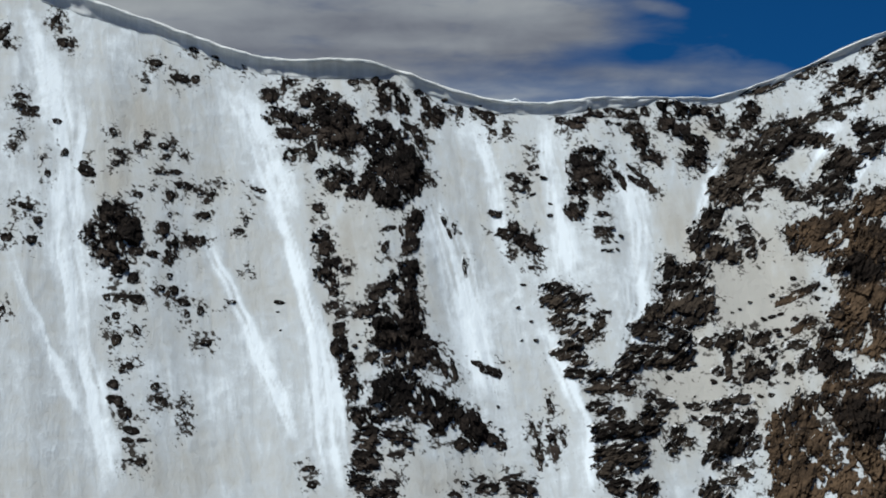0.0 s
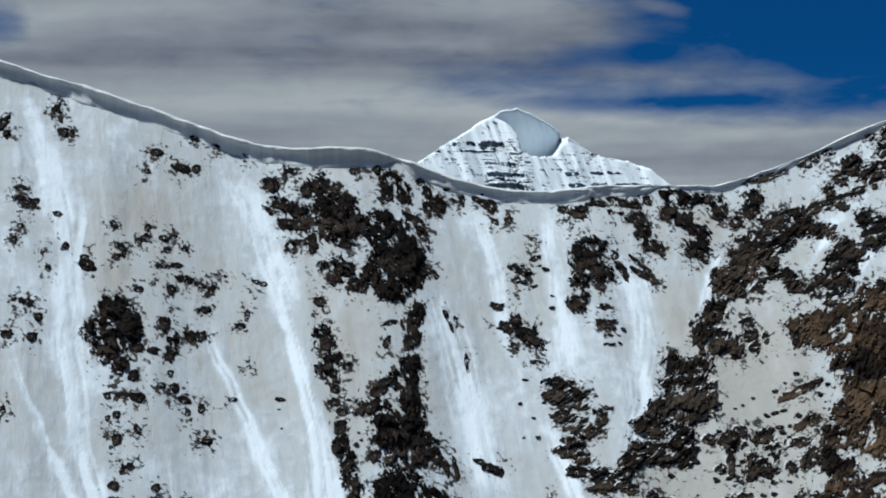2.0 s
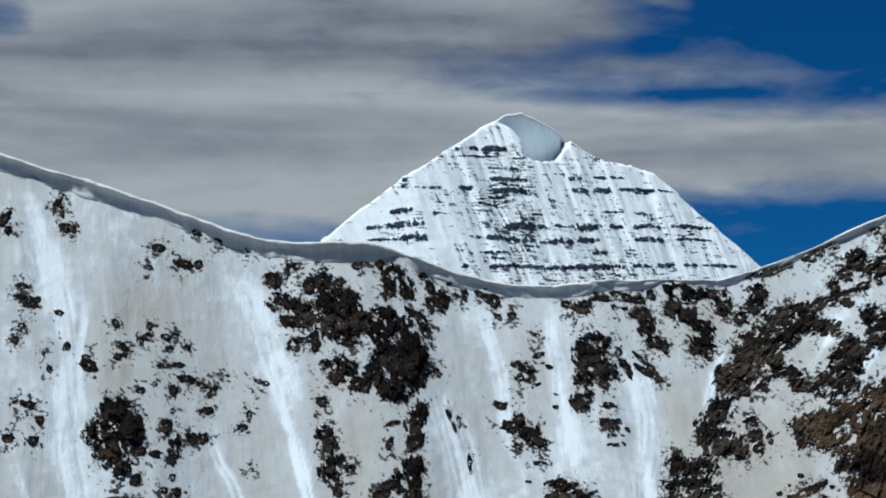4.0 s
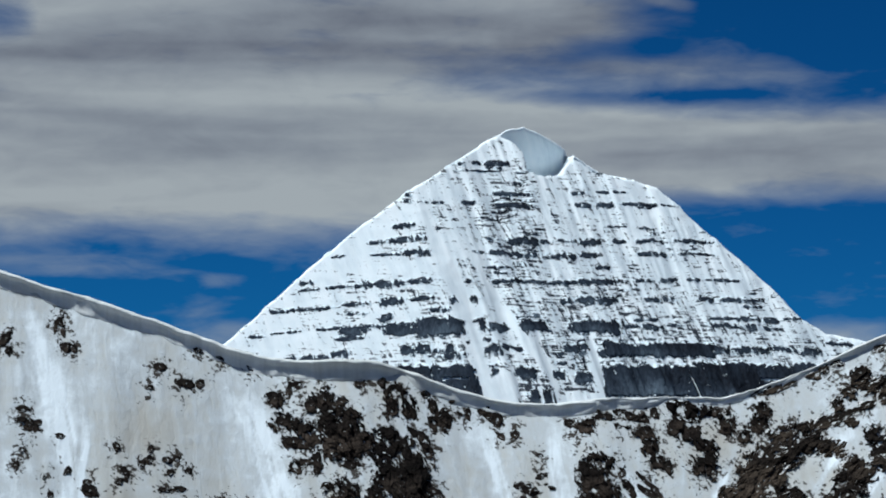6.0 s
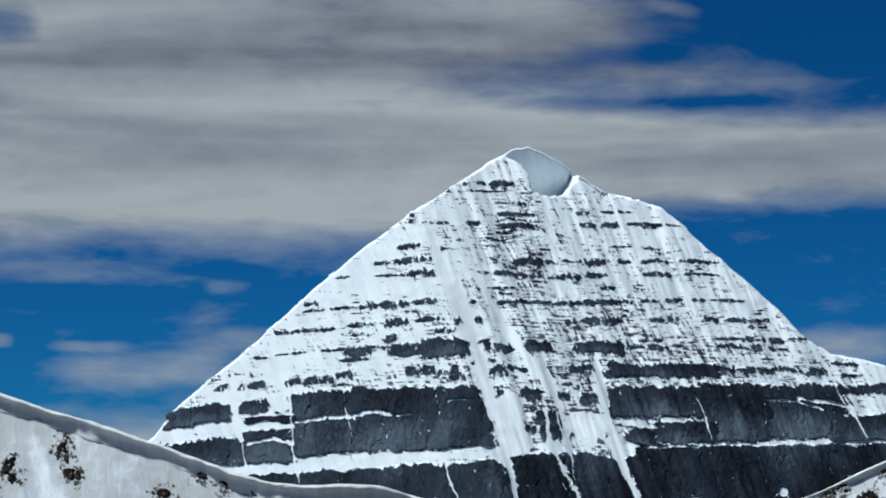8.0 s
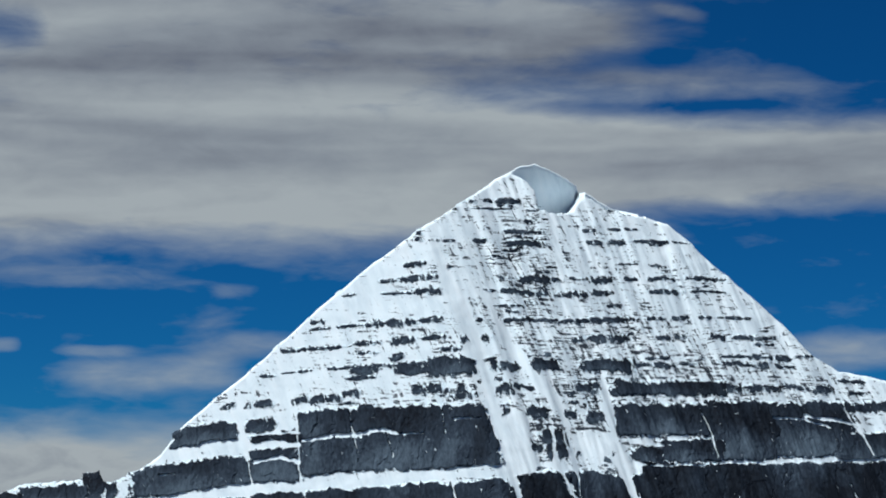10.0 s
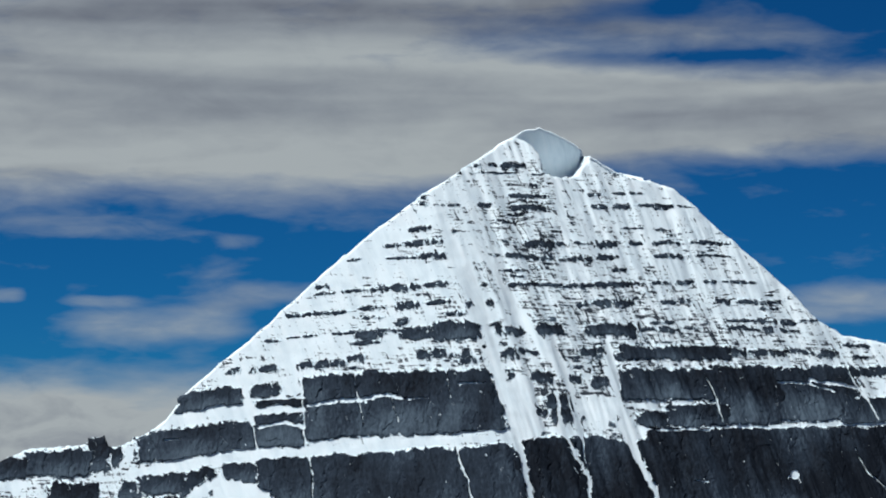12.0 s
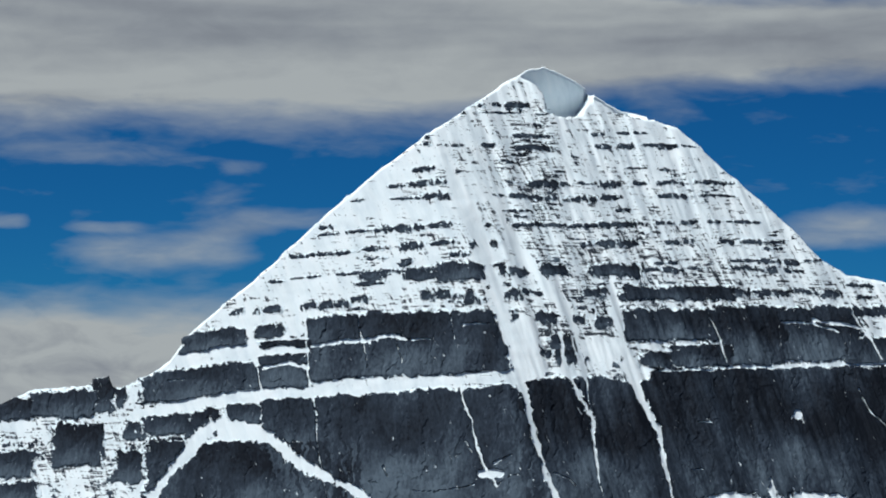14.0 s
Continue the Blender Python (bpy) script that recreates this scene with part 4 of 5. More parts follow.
# table, rock, lean of its beds, label
OUTCROPS = [
    (CREST_CRAGS, ROCK_NEAR, 0.5, "jagged dark brown crag dusted with snow below the cornice"),
    (MIDDLE_CRAGS, ROCK_NEAR, 0.5, "broad dark brown crag broken by thin snow runnels"),
    (TOWER_CRAGS, ROCK_NEAR, 0.3, "tall dark brown rock tower below the cornice"),
    (CREST_CHIPS, ROCK_NEAR, 0.6, "small slanting dark rock poking out of the snow"),
    (LOWER_CRAGS, ROCK_NEAR, 0.3, "dark brown rock pillar between two snow chutes"),
    (RIB_CRAGS, ROCK_NEAR, 0.3, "dark brown rock rib running down between snow chutes"),
    (RIB_SIDE, ROCK_NEAR, 0.4, "ragged dark rock showing beside the rib"),
    (BASE_CRAGS, ROCK_NEAR, 0.4, "broad black-brown rock rib low on the snow face"),
    (FOOT_CRAGS, ROCK_NEAR, 1.3, "layered dark brown rock at the foot of the rib"),
    (CHUTE_CHIPS, ROCK_NEAR, 0.4, "thin dark rock flakes beside a snow chute"),
    (CHUTE_CRAGS, ROCK_NEAR, 0.5, "dark brown crag standing between two white chutes"),
    (SADDLE_CRAGS, ROCK_NEAR, 0.6, "broken brown rock band under the ridge crest"),
    (BREACH_CRAGS, ROCK_NEAR, 0.5, "dark brown crag rising through the cornice"),
    (HIGH_BUTTRESS, ROCK_SHELF, -0.8, "craggy brown rock under the ridge crest with snow in its cracks"),
    (BUTTRESS, ROCK_SHELF, -0.8, "craggy brown buttress with snow in its cracks"),
    (RIGHT_RIBS, ROCK_SHELF, -0.8, "slanting brown rock rib between snow strips"),
    (DARK_BUTTRESS, ROCK_OCHRE, -0.5, "overhanging blackish buttress streaked with ochre"),
    (WEST_BUTTRESS, ROCK_SHELF, -0.5, "blocky dark brown buttress beside a dusty gully"),
    (GULLY_CRAGS, ROCK_SHELF, -0.9, "shattered dark rocks at the mouth of a gully"),
    (LEDGE_CRAGS, ROCK_SHELF, -0.4, "blocky dark rocks on a snowy ledge"),
    (STEP_CRAGS, ROCK_SHELF, -1.2, "stacked dark rock slabs beside a snow chute"),
    (FOOT_BLOCKS, ROCK_SHELF, -0.5, "blocky brown rocks half buried in snow"),
    (OCHRE_BUTTRESS, ROCK_OCHRE, -0.3, "craggy ochre-brown buttress at the foot of the ridge"),
    (LEFT_CRAGS, ROCK_NEAR, 0.6, "dark brown rock outcrop showing through dusty snow"),
    (LEFT_ROCKS_SHADOWS, ROCK_NEAR, 0.6, "low dark rock outcrop or crest-shadow patch high on the snow face"),
    (LEFT_CHIPS, ROCK_NEAR, 0.6, "small dark angular rock poking out of the snow face"),
    (LEFT_STONES, ROCK_NEAR, 0.6, "small dark rock below a larger outcrop"),
    (LEFT_LOW, ROCK_NEAR, 0.6, "dark rock outcrop half buried in smooth snow"),
    (LEFT_SPECKS, ROCK_NEAR, 0.6, "small dark stone stuck in the snow face"),
]


def grit(x, z):
    """How much small debris lies on the snow: most round the outcrops and below them."""
    out = np.zeros(np.shape(x))
    for rows, *_ in OUTCROPS:
        for x0, z0, rx, rz, turn in rows:
            c, s = math.cos(radians(turn)), math.sin(radians(turn))
            dx, dz = x - x0, np.where(z < z0, (z - z0) * 0.8, z - z0)
            u, w = (c * dx + s * dz) / (rx + 1.8), (-s * dx + c * dz) / (rz + 2.2)
            out = np.maximum(out, np.exp(-((u * u + w * w) / 1.9) ** 1.5))
    return out * (1 - 0.8 * np.clip(clean_snow(x, z), 0, 1))


def snow_slope():
    xs = np.concatenate([np.arange(-190, -96, 2.0), np.arange(-96, 106, 0.4), np.arange(106, 191, 2.0)])
    n_front, n_foot, n_back = 330, 24, 24
    rows = []
    cz = crest_z(xs)
    foot = -100.0
    for k in range(n_foot):
        z = -310 + (foot + 310) * k / n_foot + 0 * xs
        rows.append((xs, slope_y(xs, z) - 0.25 * (foot - z), z))
    for k in range(n_front):
        z = foot + (cz - 0.4 - foot) * (k / (n_front - 1))
        rows.append((xs, slope_y(xs, z), z))
    for k in range(1, n_back):
        d = 320 * (k / (n_back - 1)) ** 2
        rows.append((xs, 525 + 1.3 * d + 2 * k + 0 * xs, cz - 0.4 - d))
    v = np.stack([np.stack(r, -1) for r in rows])
    ob = new("snow_slope", mesh_from("snow_slope", v.reshape(-1, 3), grid_faces(len(rows), len(xs)), SNOW_NEAR, True))
    put(ob, "fresh", clean_snow(v[..., 0], v[..., 2]))
    put(ob, "grit", grit(v[..., 0], v[..., 2]))
    tagged(ob, "steep dusty white snow face below a corniced ridge", "snow slope", kind="structure")


snow_slope()


def cornice():
    """The wind lip along the crest: a hanging grey face under a bright rounded edge."""
    xs = np.arange(-120, 121, 0.35)
    cz = crest_z(xs)
    tall = np.interp(xs, [-120, -60, -20, 0, 25, 60, 75, 120], [4.2, 4.0, 4.2, 3.3, 2.7, 1.6, 1.7, 1.7])
    tall = tall * (1 + 0.22 * fbm(xs / 9, xs * 0, 61, 3)) * (1 - 0.7 * np.exp(-((xs + 4.5) / 2.2) ** 2)) * (1 - 0.75 * np.exp(-((xs - 52) / 3.2) ** 2)) * (1 - 0.6 * np.exp(-((xs - 83) / 2.4) ** 2))
    hang = np.interp(xs, [-120, 0, 40, 120], [0.20, 0.19, 0.13, 0.12]) * tall * (1 + 0.7 * fbm(xs / 6, xs * 0 + 3, 63, 4, 0.6))
    foot = slope_y(xs, cz - tall)
    profile = [(-0.6, -1.12), (0.02, -1.0), (-0.22, -0.86), (-0.42, -0.68), (-0.5, -0.5), (-0.3, -0.36), (0.25, -0.25), (0.8, -0.18), (1.0, -0.14), (0.85, -0.07), (0.45, -0.01), (-0.8, 0.04), (-4.0, 0.0), (-9.0, -0.3)]
    rows = []
    for k, (out, up) in enumerate(profile):
        wob = 0.34 * fbm(xs / 3.2, xs * 0 + 0.5 * k, 67, 4, 0.6) * (1 if 0 < k < 9 else 0.3)
        sag = 0.35 * fbm(xs / 5, xs * 0, 69, 3) * np.clip((up + 1.0) * (-up) * 4, 0, 1)
        rows.append(np.stack([xs, foot - out * hang + wob + sag, cz + up * tall + wob * 0.3 + 0.22 * fbm(xs / 5, xs * 0, 71, 4, 0.6)], -1))
    v = np.stack(rows)
    ob = new("snow_cornice", mesh_from("snow_cornice", v.reshape(-1, 3), grid_faces(len(rows), len(xs)), SNOW_LIP, True))
    tagged(ob, "overhanging grey-white snow cornice along the ridge crest", "cornice")


cornice()


def stone_mesh(seed, mat):
    rng = random.Random(seed)
    bm = bmesh.new()
    bmesh.ops.create_icosphere(bm, subdivisions=1, radius=1.0)
    for v in bm.verts:
        v.co *= rng.uniform(0.65, 1.2)
        v.co.x *= 1.25
        v.co.z *= 0.7
    me = bpy.data.meshes.new("rock")
    bm.to_mesh(me)
    bm.free()
    me.materials.append(mat)
    a = me.attributes.new("solid", "FLOAT", "POINT")
    a.data.foreach_set("value", np.full(len(me.vertices), 1.1, np.float32))
    return me


BOULDERS = [stone_mesh(k, ROCK_NEAR) for k in range(6)]


def touching(rows):
    """Sorts ellipses into clusters whose pieces touch."""
    left, out = list(rows), []
    while left:
        group, grown = [left.pop(0)], True
        while grown:
            grown = False
            for row in list(left):
                if any(math.hypot(row[0] - g[0], row[1] - g[1]) < 0.8 * (0.5 * (row[2] + row[3]) + 0.5 * (g[2] + g[3])) for g in group):
                    group.append(row)
                    left.remove(row)
                    grown = True
        out.append(group)
    return out


def outcrop(group, seed, mat, lean, label):
    """A rock outcrop that breaks through the snow: ragged edges, leaning beds, snow in its hollows."""
    big = max(min(r[2], r[3]) for r in group)
    amp = float(np.clip(0.42 * big, 0.2, 0.72))
    reach = [1.1 * max(r[2], r[3]) + 1.2 for r in group]
    x0, x1 = min(r[0] - d for r, d in zip(group, reach)), max(r[0] + d for r, d in zip(group, reach))
    z0, z1 = min(r[1] - d for r, d in zip(group, reach)), max(r[1] + d for r, d in zip(group, reach))
    cl, sl = math.cos(lean), math.sin(lean)

    def height(X, Z):
        far_in = np.full(X.shape, -9.0)
        for x, z, rx, rz, turn in group:
            c, s = math.cos(radians(turn)), math.sin(radians(turn))
            u, w = (c * (X - x) + s * (Z - z)) / rx, (-s * (X - x) + c * (Z - z)) / rz
            far_in = np.maximum(far_in, (1 - np.hypot(u, w)) * min(min(rx, rz) * 1.15, 2.6))
        px, pz = cl * X + sl * Z, cl * Z - sl * X
        e = far_in + (0.25 if lean > 0 else 0.5) + amp * (0.95 * fbm(px / 2.4, pz / 4.0, seed, 4, 0.6) + 1.0 * fbm(px / 0.55, pz / 1.7, seed + 31, 4, 0.75))
        e = e + 0.5 * amp * (blocks(X, Z, 0.7, seed + 5, lean, 2.2) - 0.5)
        e = e - 2.6 * amp * np.clip(fbm(px / 1.0, pz / 6, seed + 41, 5, 0.65) - 0.42, 0, 1)
        lace = np.clip(1 - np.abs(fbm(px / 1.5, pz / 4.2, seed + 51, 4, 0.6)) / 0.13, 0, 1)
        e = e - (0 if big < 1.0 else 1.0 if lean > 0 else 1.5) * amp * lace * np.clip(2.2 - e, 0, 1.4)
        e = np.minimum(e, 0.8 * (crest_z(X) - 0.5 - Z))
        inside = np.clip(0.3 + 0.8 * e, 0, 1)
        crease = np.abs(fbm(px / 1.9, pz / 3.6, seed + 9, 5, 0.6))
        rough = 0.6 * amp * (blocks(X, Z, 2.8, seed, lean, 1.7) - 0.5) + 0.42 * (blocks(X, Z, 1.1, seed + 7, lean, 1.9) - 0.5) + 0.75 * amp * (0.4 - crease) + 0.3 * amp * fbm(px / 0.6, pz / 1.1, seed + 12, 3, 0.6)
        rough = rough + 1.5 * (blocks(X, Z, 5.5, seed + 3, lean, 2.2) - 0.5) * np.clip((e - 0.9) / 1.5, 0, 1)
        return np.clip(0.9 * e, -1.2, 0.25 + 0.3 * amp) + 0.14 * np.clip(e - 1, 0, 3) + rough * inside, 0.1 + e / (0.8 + 0.6 * amp)
    ob = relief_parts("rock_outcrop", "crag", x0, x1, z0, z1, 0.16 if big > 0.9 else 0.12, slope_y, height, mat, below=-0.1)
    if ob:
        tagged(ob, label, "rock outcrop", "rock outcrops on the snow face")
        rng = random.Random(seed)
        for x, z, rx, rz, turn in group:
            for _ in range(int(min(4, min(rx, rz)))):
                a, r = rng.uniform(3.3, 6.1), rng.uniform(0.9, 1.25)
                px, pz = x + rx * r * math.cos(a), z + rz * r * math.sin(a)
                size = rng.uniform(0.2, 0.55)
                b = new("boulder", BOULDERS[rng.randrange(6)])
                b.parent = ob
                b.location = Vector((px, float(slope_y(np.array(px), np.array(pz))) - 0.1, pz)) - ob.location
                b.rotation_euler = (0.6, rng.uniform(-0.6, 0.6), rng.uniform(-0.5, 0.5))
                b.scale = (size * rng.uniform(0.7, 1.3), size, size * rng.uniform(0.8, 1.5))
    return ob


for k, (rows, mat, lean, label) in enumerate(OUTCROPS):
    for j, group in enumerate(touching(rows)):
        outcrop(group, 1000 + 100 * k + 3 * j, mat, lean, label)


# scatters of stones: x, z, half width, half height, how many
SCATTER = [
    (-26.7, -49.2, 1.4, 5.7, 4), (24.7, -20.7, 3.4, 6.9, 8), (18.7, -29.5, 2.9, 2.9, 6), (38.3, -33.3, 2.9, 3.4, 9), (35.7, -48.7, 2.9, 4.6, 8), (22.5, -48.7, 3.4, 6.9, 6),
    (62.2, -48.7, 10.3, 5.7, 18), (54.7, -57.9, 6.9, 4.6, 14), (67.7, -58, 6.9, 6.9, 20), (75.3, -46.6, 5.7, 5.7, 14), (49.7, -66.8, 5.7, 3.4, 12), (63.8, -64.6, 6.9, 4.6, 16),
    (6.4, -2.8, 3.4, 2.3, 6), (13.5, -3.2, 2.3, 1.7, 5), (42.9, -5.9, 2.9, 2.3, 7), (-12.5, -53.7, 2.3, 9.2, 12), (15.4, -70, 1.7, 3.4, 4),
]
rng = random.Random(5)
for x, z, rx, rz, count in SCATTER:
    for _ in range(int(count)):
        px, pz = x + rx * rng.uniform(-1, 1), z + rz * rng.uniform(-1, 1)
        r = rng.uniform(0.26, 0.72)
        ob = new("rock", BOULDERS[rng.randrange(6)])
        ob.location = (px, float(slope_y(np.array(px), np.array(pz))) - 0.1 * r, pz)
        ob.rotation_euler = (0.6, rng.uniform(-0.5, 0.5), rng.uniform(-0.4, 0.4))
        ob.scale = (r * rng.uniform(0.8, 1.5), r, r)
        tagged(ob, "small dark angular rock stuck in the snow face", "rock", "loose rocks on the snow face")


# ---- the far peak ----
peak = new("mountain")
peak.location = (180, 4300, -300)
tagged(peak, "pyramid-shaped snowy mountain with dark horizontal rock bands", "mountain")


def under_peak(ob):
    if ob:
        ob.parent = peak
        ob.matrix_parent_inverse = Matrix.Translation((-180, -4300, 300))
    return ob


# how bare the face is: x, z, half width, half height, amount
BARE = [
    (146, 475, 58, 97, 0.13), (280, 512, 48, 48, 0.22), (85, 432, 116, 107, 0.14), (172, 331, 58, 146, 0.16), (270, 282, 68, 136, 0.16), (-23, 299, 107, 39, 0.16),
    (414, 316, 136, 97, 0.18), (543, 236, 136, 48, 0.26), (206, 134, 107, 78, 0.26), (-137, 191, 155, 29, 0.16), (484, 135, 194, 58, 0.36), (-590, -53, 194, 107, 0.22),
    (-98, 77, 242, 78, 0.1), (34, 220, 78, 39, 0.2), (718, 197, 78, 48, 0.28), (-338, 192, 39, 19, 0.18),
]


def bareness(x, z):
    out = np.full(np.shape(x), -0.03)
    for x0, z0, rx, rz, amount in BARE:
        out = out + amount * np.exp(-((x - x0) / rx) ** 2 - ((z - z0) / rz) ** 2)
    hollow = np.clip((peak_y(x, z) - peak_base(x, z)) / 10, 0, 1)
    return out - 0.6 * couloir_cut(x, z) - hollow


def peak_snow():
    xs = np.concatenate([np.arange(-1500, -800, 20.0), np.arange(-800, 900, 2.6), np.arange(900, 1701, 20.0)])
    top = skyline_z(xs)
    top = top + 0.126 * (peak_y(xs, top) - peak_base(xs, top))
    rows = []
    for k in range(12):
        z = -320 + 150 * k / 12 + 0 * xs
        rows.append((xs, peak_y(xs, z) - 0.6 * (-170 - z), z))
    n = 300
    for k in range(n):
        z = -170 + (top + 170) * k / (n - 1)
        rows.append((xs, peak_y(xs, z) + 5 * np.clip(1 - (top - z) / 4.5, 0, 1), z))
    edge = peak_y(xs, top) + 5
    for k in range(1, 16):
        d = (top + 320) * (k / 15) ** 1.5
        rows.append((xs, edge + 3 * k + 0.7 * d, top - d))
    v = np.stack([np.stack(r, -1) for r in rows])
    ob = new("snow_face", mesh_from("snow_face", v.reshape(-1, 3), grid_faces(len(rows), len(xs)), SNOW_FAR, True))
    put(ob, "bare", bareness(v[..., 0], v[..., 2]))
    return under_peak(ob)


# snow in couloirs and on ledges, cutting the rock: half width at both ends, then points x, z
COULOIRS = [
    (11.6, 17.4, (-2, 468), (23, 399), (56, 331), (79, 274)),
    (16.4, 19.3, (81, 250), (95, 186), (115, 122), (126, 77)),
    (10.6, 7.7, (127, 82), (152, -29), (169, -88), (186, -132)),
    (5.8, 13.5, (118, 305), (165, 241), (210, 181)),
    (5.8, 2.9, (210, 183), (227, 130), (237, 87)),
    (6.8, 13.5, (289, 243), (297, 174), (314, 96)),
    (12.5, 4.8, (314, 96), (334, 34), (359, -22), (379, -136)),
    (2.9, 8.7, (196, 144), (204, 82), (229, 35)),
    (8.7, 1.9, (226, 49), (249, -2), (250, -53), (259, -120)),
]
CHUTES = [
    (2.9, 1.9, (215, 134), (238, 77), (247, 11)),
    (6.8, 5.8, (207, 544), (215, 477), (225, 410)),
    (2.9, 7.7, (71, 410), (98, 350), (124, 298)),
    (7.7, 5.8, (-329, 187), (-323, 134), (-311, 91)),
    (1.9, 1.9, (-311, 96), (-303, 44)),
    (1.9, 1.9, (-237, 187), (-229, 134), (-224, 77), (-219, 40)),
    (2.9, 1.9, (-219, 49), (-208, 7), (-204, -52)),
    (1.9, 1.4, (-205, -43), (-187, -133)),
    (1.9, 1.9, (-144, 176), (-136, 134), (-126, 85)),
    (1.9, 1.4, (-79, 134), (-66, 91)),
    (1.4, 1.4, (12, 186), (17, 132)),
    (1.9, 5.8, (26, 58), (48, -11), (65, -70), (88, -107)),
]
SNOW_LEDGES = [
    (11.6, 10.6, (-514, 4), (-425, 25), (-341, 40), (-290, 42)),
    (9.7, 4.8, (-290, 42), (-224, 45), (-153, 47), (-79, 53), (-18, 65), (26, 68)),
    (1.9, 1.9, (21, 73), (73, 77), (113, 77)),
    (4.8, 8.7, (-221, 121), (-174, 128), (-127, 134), (-87, 139)),
    (8.7, 1.9, (-87, 139), (-59, 134), (-18, 134)),
    (9.7, 6.8, (-314, 111), (-269, 115), (-226, 115)),
    (2.9, 1.9, (-315, 133), (-226, 135)),
    (4.8, 3.9, (-298, 87), (-257, 95), (-224, 85)),
    (12.5, 8.7, (-493, 85), (-430, 102), (-364, 115), (-324, 117)),
    (4.8, 2.9, (-456, 63), (-431, 66)),
    (19.3, 15.4, (-365, -11), (-320, -18), (-284, -27), (-254, -52)),
]
SNOW_RAMPS = [
    (14.5, 9.7, (-253, -54), (-206, -86), (-160, -104), (-106, -137)),
    (15.4, 13.5, (-375, -9), (-412, -43), (-451, -91), (-484, -143)),
    (2.4, 1.9, (319, 82), (390, 80), (462, 82)),
    (1.9, 1.9, (490, 85), (633, 90), (834, 95)),
    (5.8, 3.9, (335, 121), (362, 122), (389, 114)),
    (3.9, 4.8, (398, 126), (433, 130)),
    (1.9, 1.9, (461, 175), (479, 135), (487, 94)),
    (2.9, 3.9, (593, 168), (652, 166), (694, 150)),
    (4.8, 4.8, (653, 170), (714, 162), (780, 145)),
    (1.9, 3.9, (710, 228), (736, 167), (773, 102)),
    (1.9, 2.9, (722, 48), (743, 4), (772, -19)),
]
SNOW_SEAMS = [
    (5.8, 28.9, (551, -102), (552, -153)),
    (1.9, 1.4, (88, -107), (111, -88), (123, -89)),
    (1.4, 1.9, (-49, -113), (-13, -116), (51, -104)),
    (1.9, 1, (-99, -75), (-90, -93)),
    (1.9, 1.9, (35, -35), (48, -53)),
    (1.4, 1, (19, -59), (29, -52)),
    (1.9, 2.9, (595, 2), (611, 11), (618, -8)),
    (1.4, 1.4, (414, -86), (434, -84)),
    (1.4, 1.4, (429, -6), (455, -6)),
    (2.9, 2.9, (84, -68), (111, -57)),
    (2.9, 1.9, (176, -86), (206, -94), (217, -108)),
    (3.9, 1.9, (34, 160), (78, 162)),
]

# snow patches on the walls: x, z, half width, half height
PATCHES = [
    (137, 96, 31, 29), (134, 139, 21, 33), (268, 115, 33, 23), (483, -136, 60, 14), (622, -135, 60, 12), (608, 4, 9, 9),
    (62, 66, 29, 5), (-18, 63, 31, 7), (79, -86, 21, 8),
]


def to_line(X, Z, points, h0, h1):
    """Distance from a bent line, as a share of its half width."""
    legs = [math.hypot(q[0] - p[0], q[1] - p[1]) for p, q in zip(points, points[1:])]
    best, run = np.full(X.shape, 9.0), 0.0
    for (ax, az), (bx, bz), leg in zip(points, points[1:], legs):
        t = np.clip(((X - ax) * (bx - ax) + (Z - az) * (bz - az)) / leg ** 2, 0, 1)
        half = h0 + (h1 - h0) * (run + t * leg) / sum(legs)
        best = np.minimum(best, np.hypot(X - ax - t * (bx - ax), Z - az - t * (bz - az)) / half)
        run += leg
    return best


def couloir_cut(X, Z):
    """1 inside the snow of couloirs, ledges and patches, fading out over their edges."""
    cut = np.zeros(X.shape)
    WX = X + 3.0 * fbm(X / 26, Z / 30, 77, 5, 0.65)
    WZ = Z + 3.0 * fbm(X / 30, Z / 20, 78, 5, 0.65)
    wide = 0.66 * (1 + 0.5 * fbm(X / 34, Z / 30, 76, 4, 0.6) + 0.42 * fbm((X + 0.4 * Z) / 5, Z / 22, 75, 4, 0.7) + 0.34 * fbm(X / 6, Z / 5, 74, 4, 0.7))
    box = (X.min() - 45, X.max() + 45, Z.min() - 45, Z.max() + 45)
    for h0, h1, *points in COULOIRS + CHUTES + SNOW_LEDGES + SNOW_RAMPS + SNOW_SEAMS:
        px, pz = [p[0] for p in points], [p[1] for p in points]
        if max(px) < box[0] or min(px) > box[1] or max(pz) < box[2] or min(pz) > box[3]:
            continue
        d = to_line(WX, WZ, points, h0, h1) / np.maximum(wide, 0.15)
        soft = 2.5 / max(min(h0, h1), 2.5)
        cut = np.maximum(cut, np.maximum(np.clip(0.5 + (1 - d) / (1.6 * soft), 0, 1), 0.42 * np.clip(1.7 - d, 0, 1)))
    for x0, z0, rx, rz in PATCHES:
        r = ((X - x0) / rx) ** 2 + ((Z - z0) / rz) ** 2 + 0.6 * fbm(X / 12, Z / 12, 79, 4, 0.6)
        cut = np.maximum(cut, np.clip(1.6 - r, 0, 1))
    return cut


peak_snow()


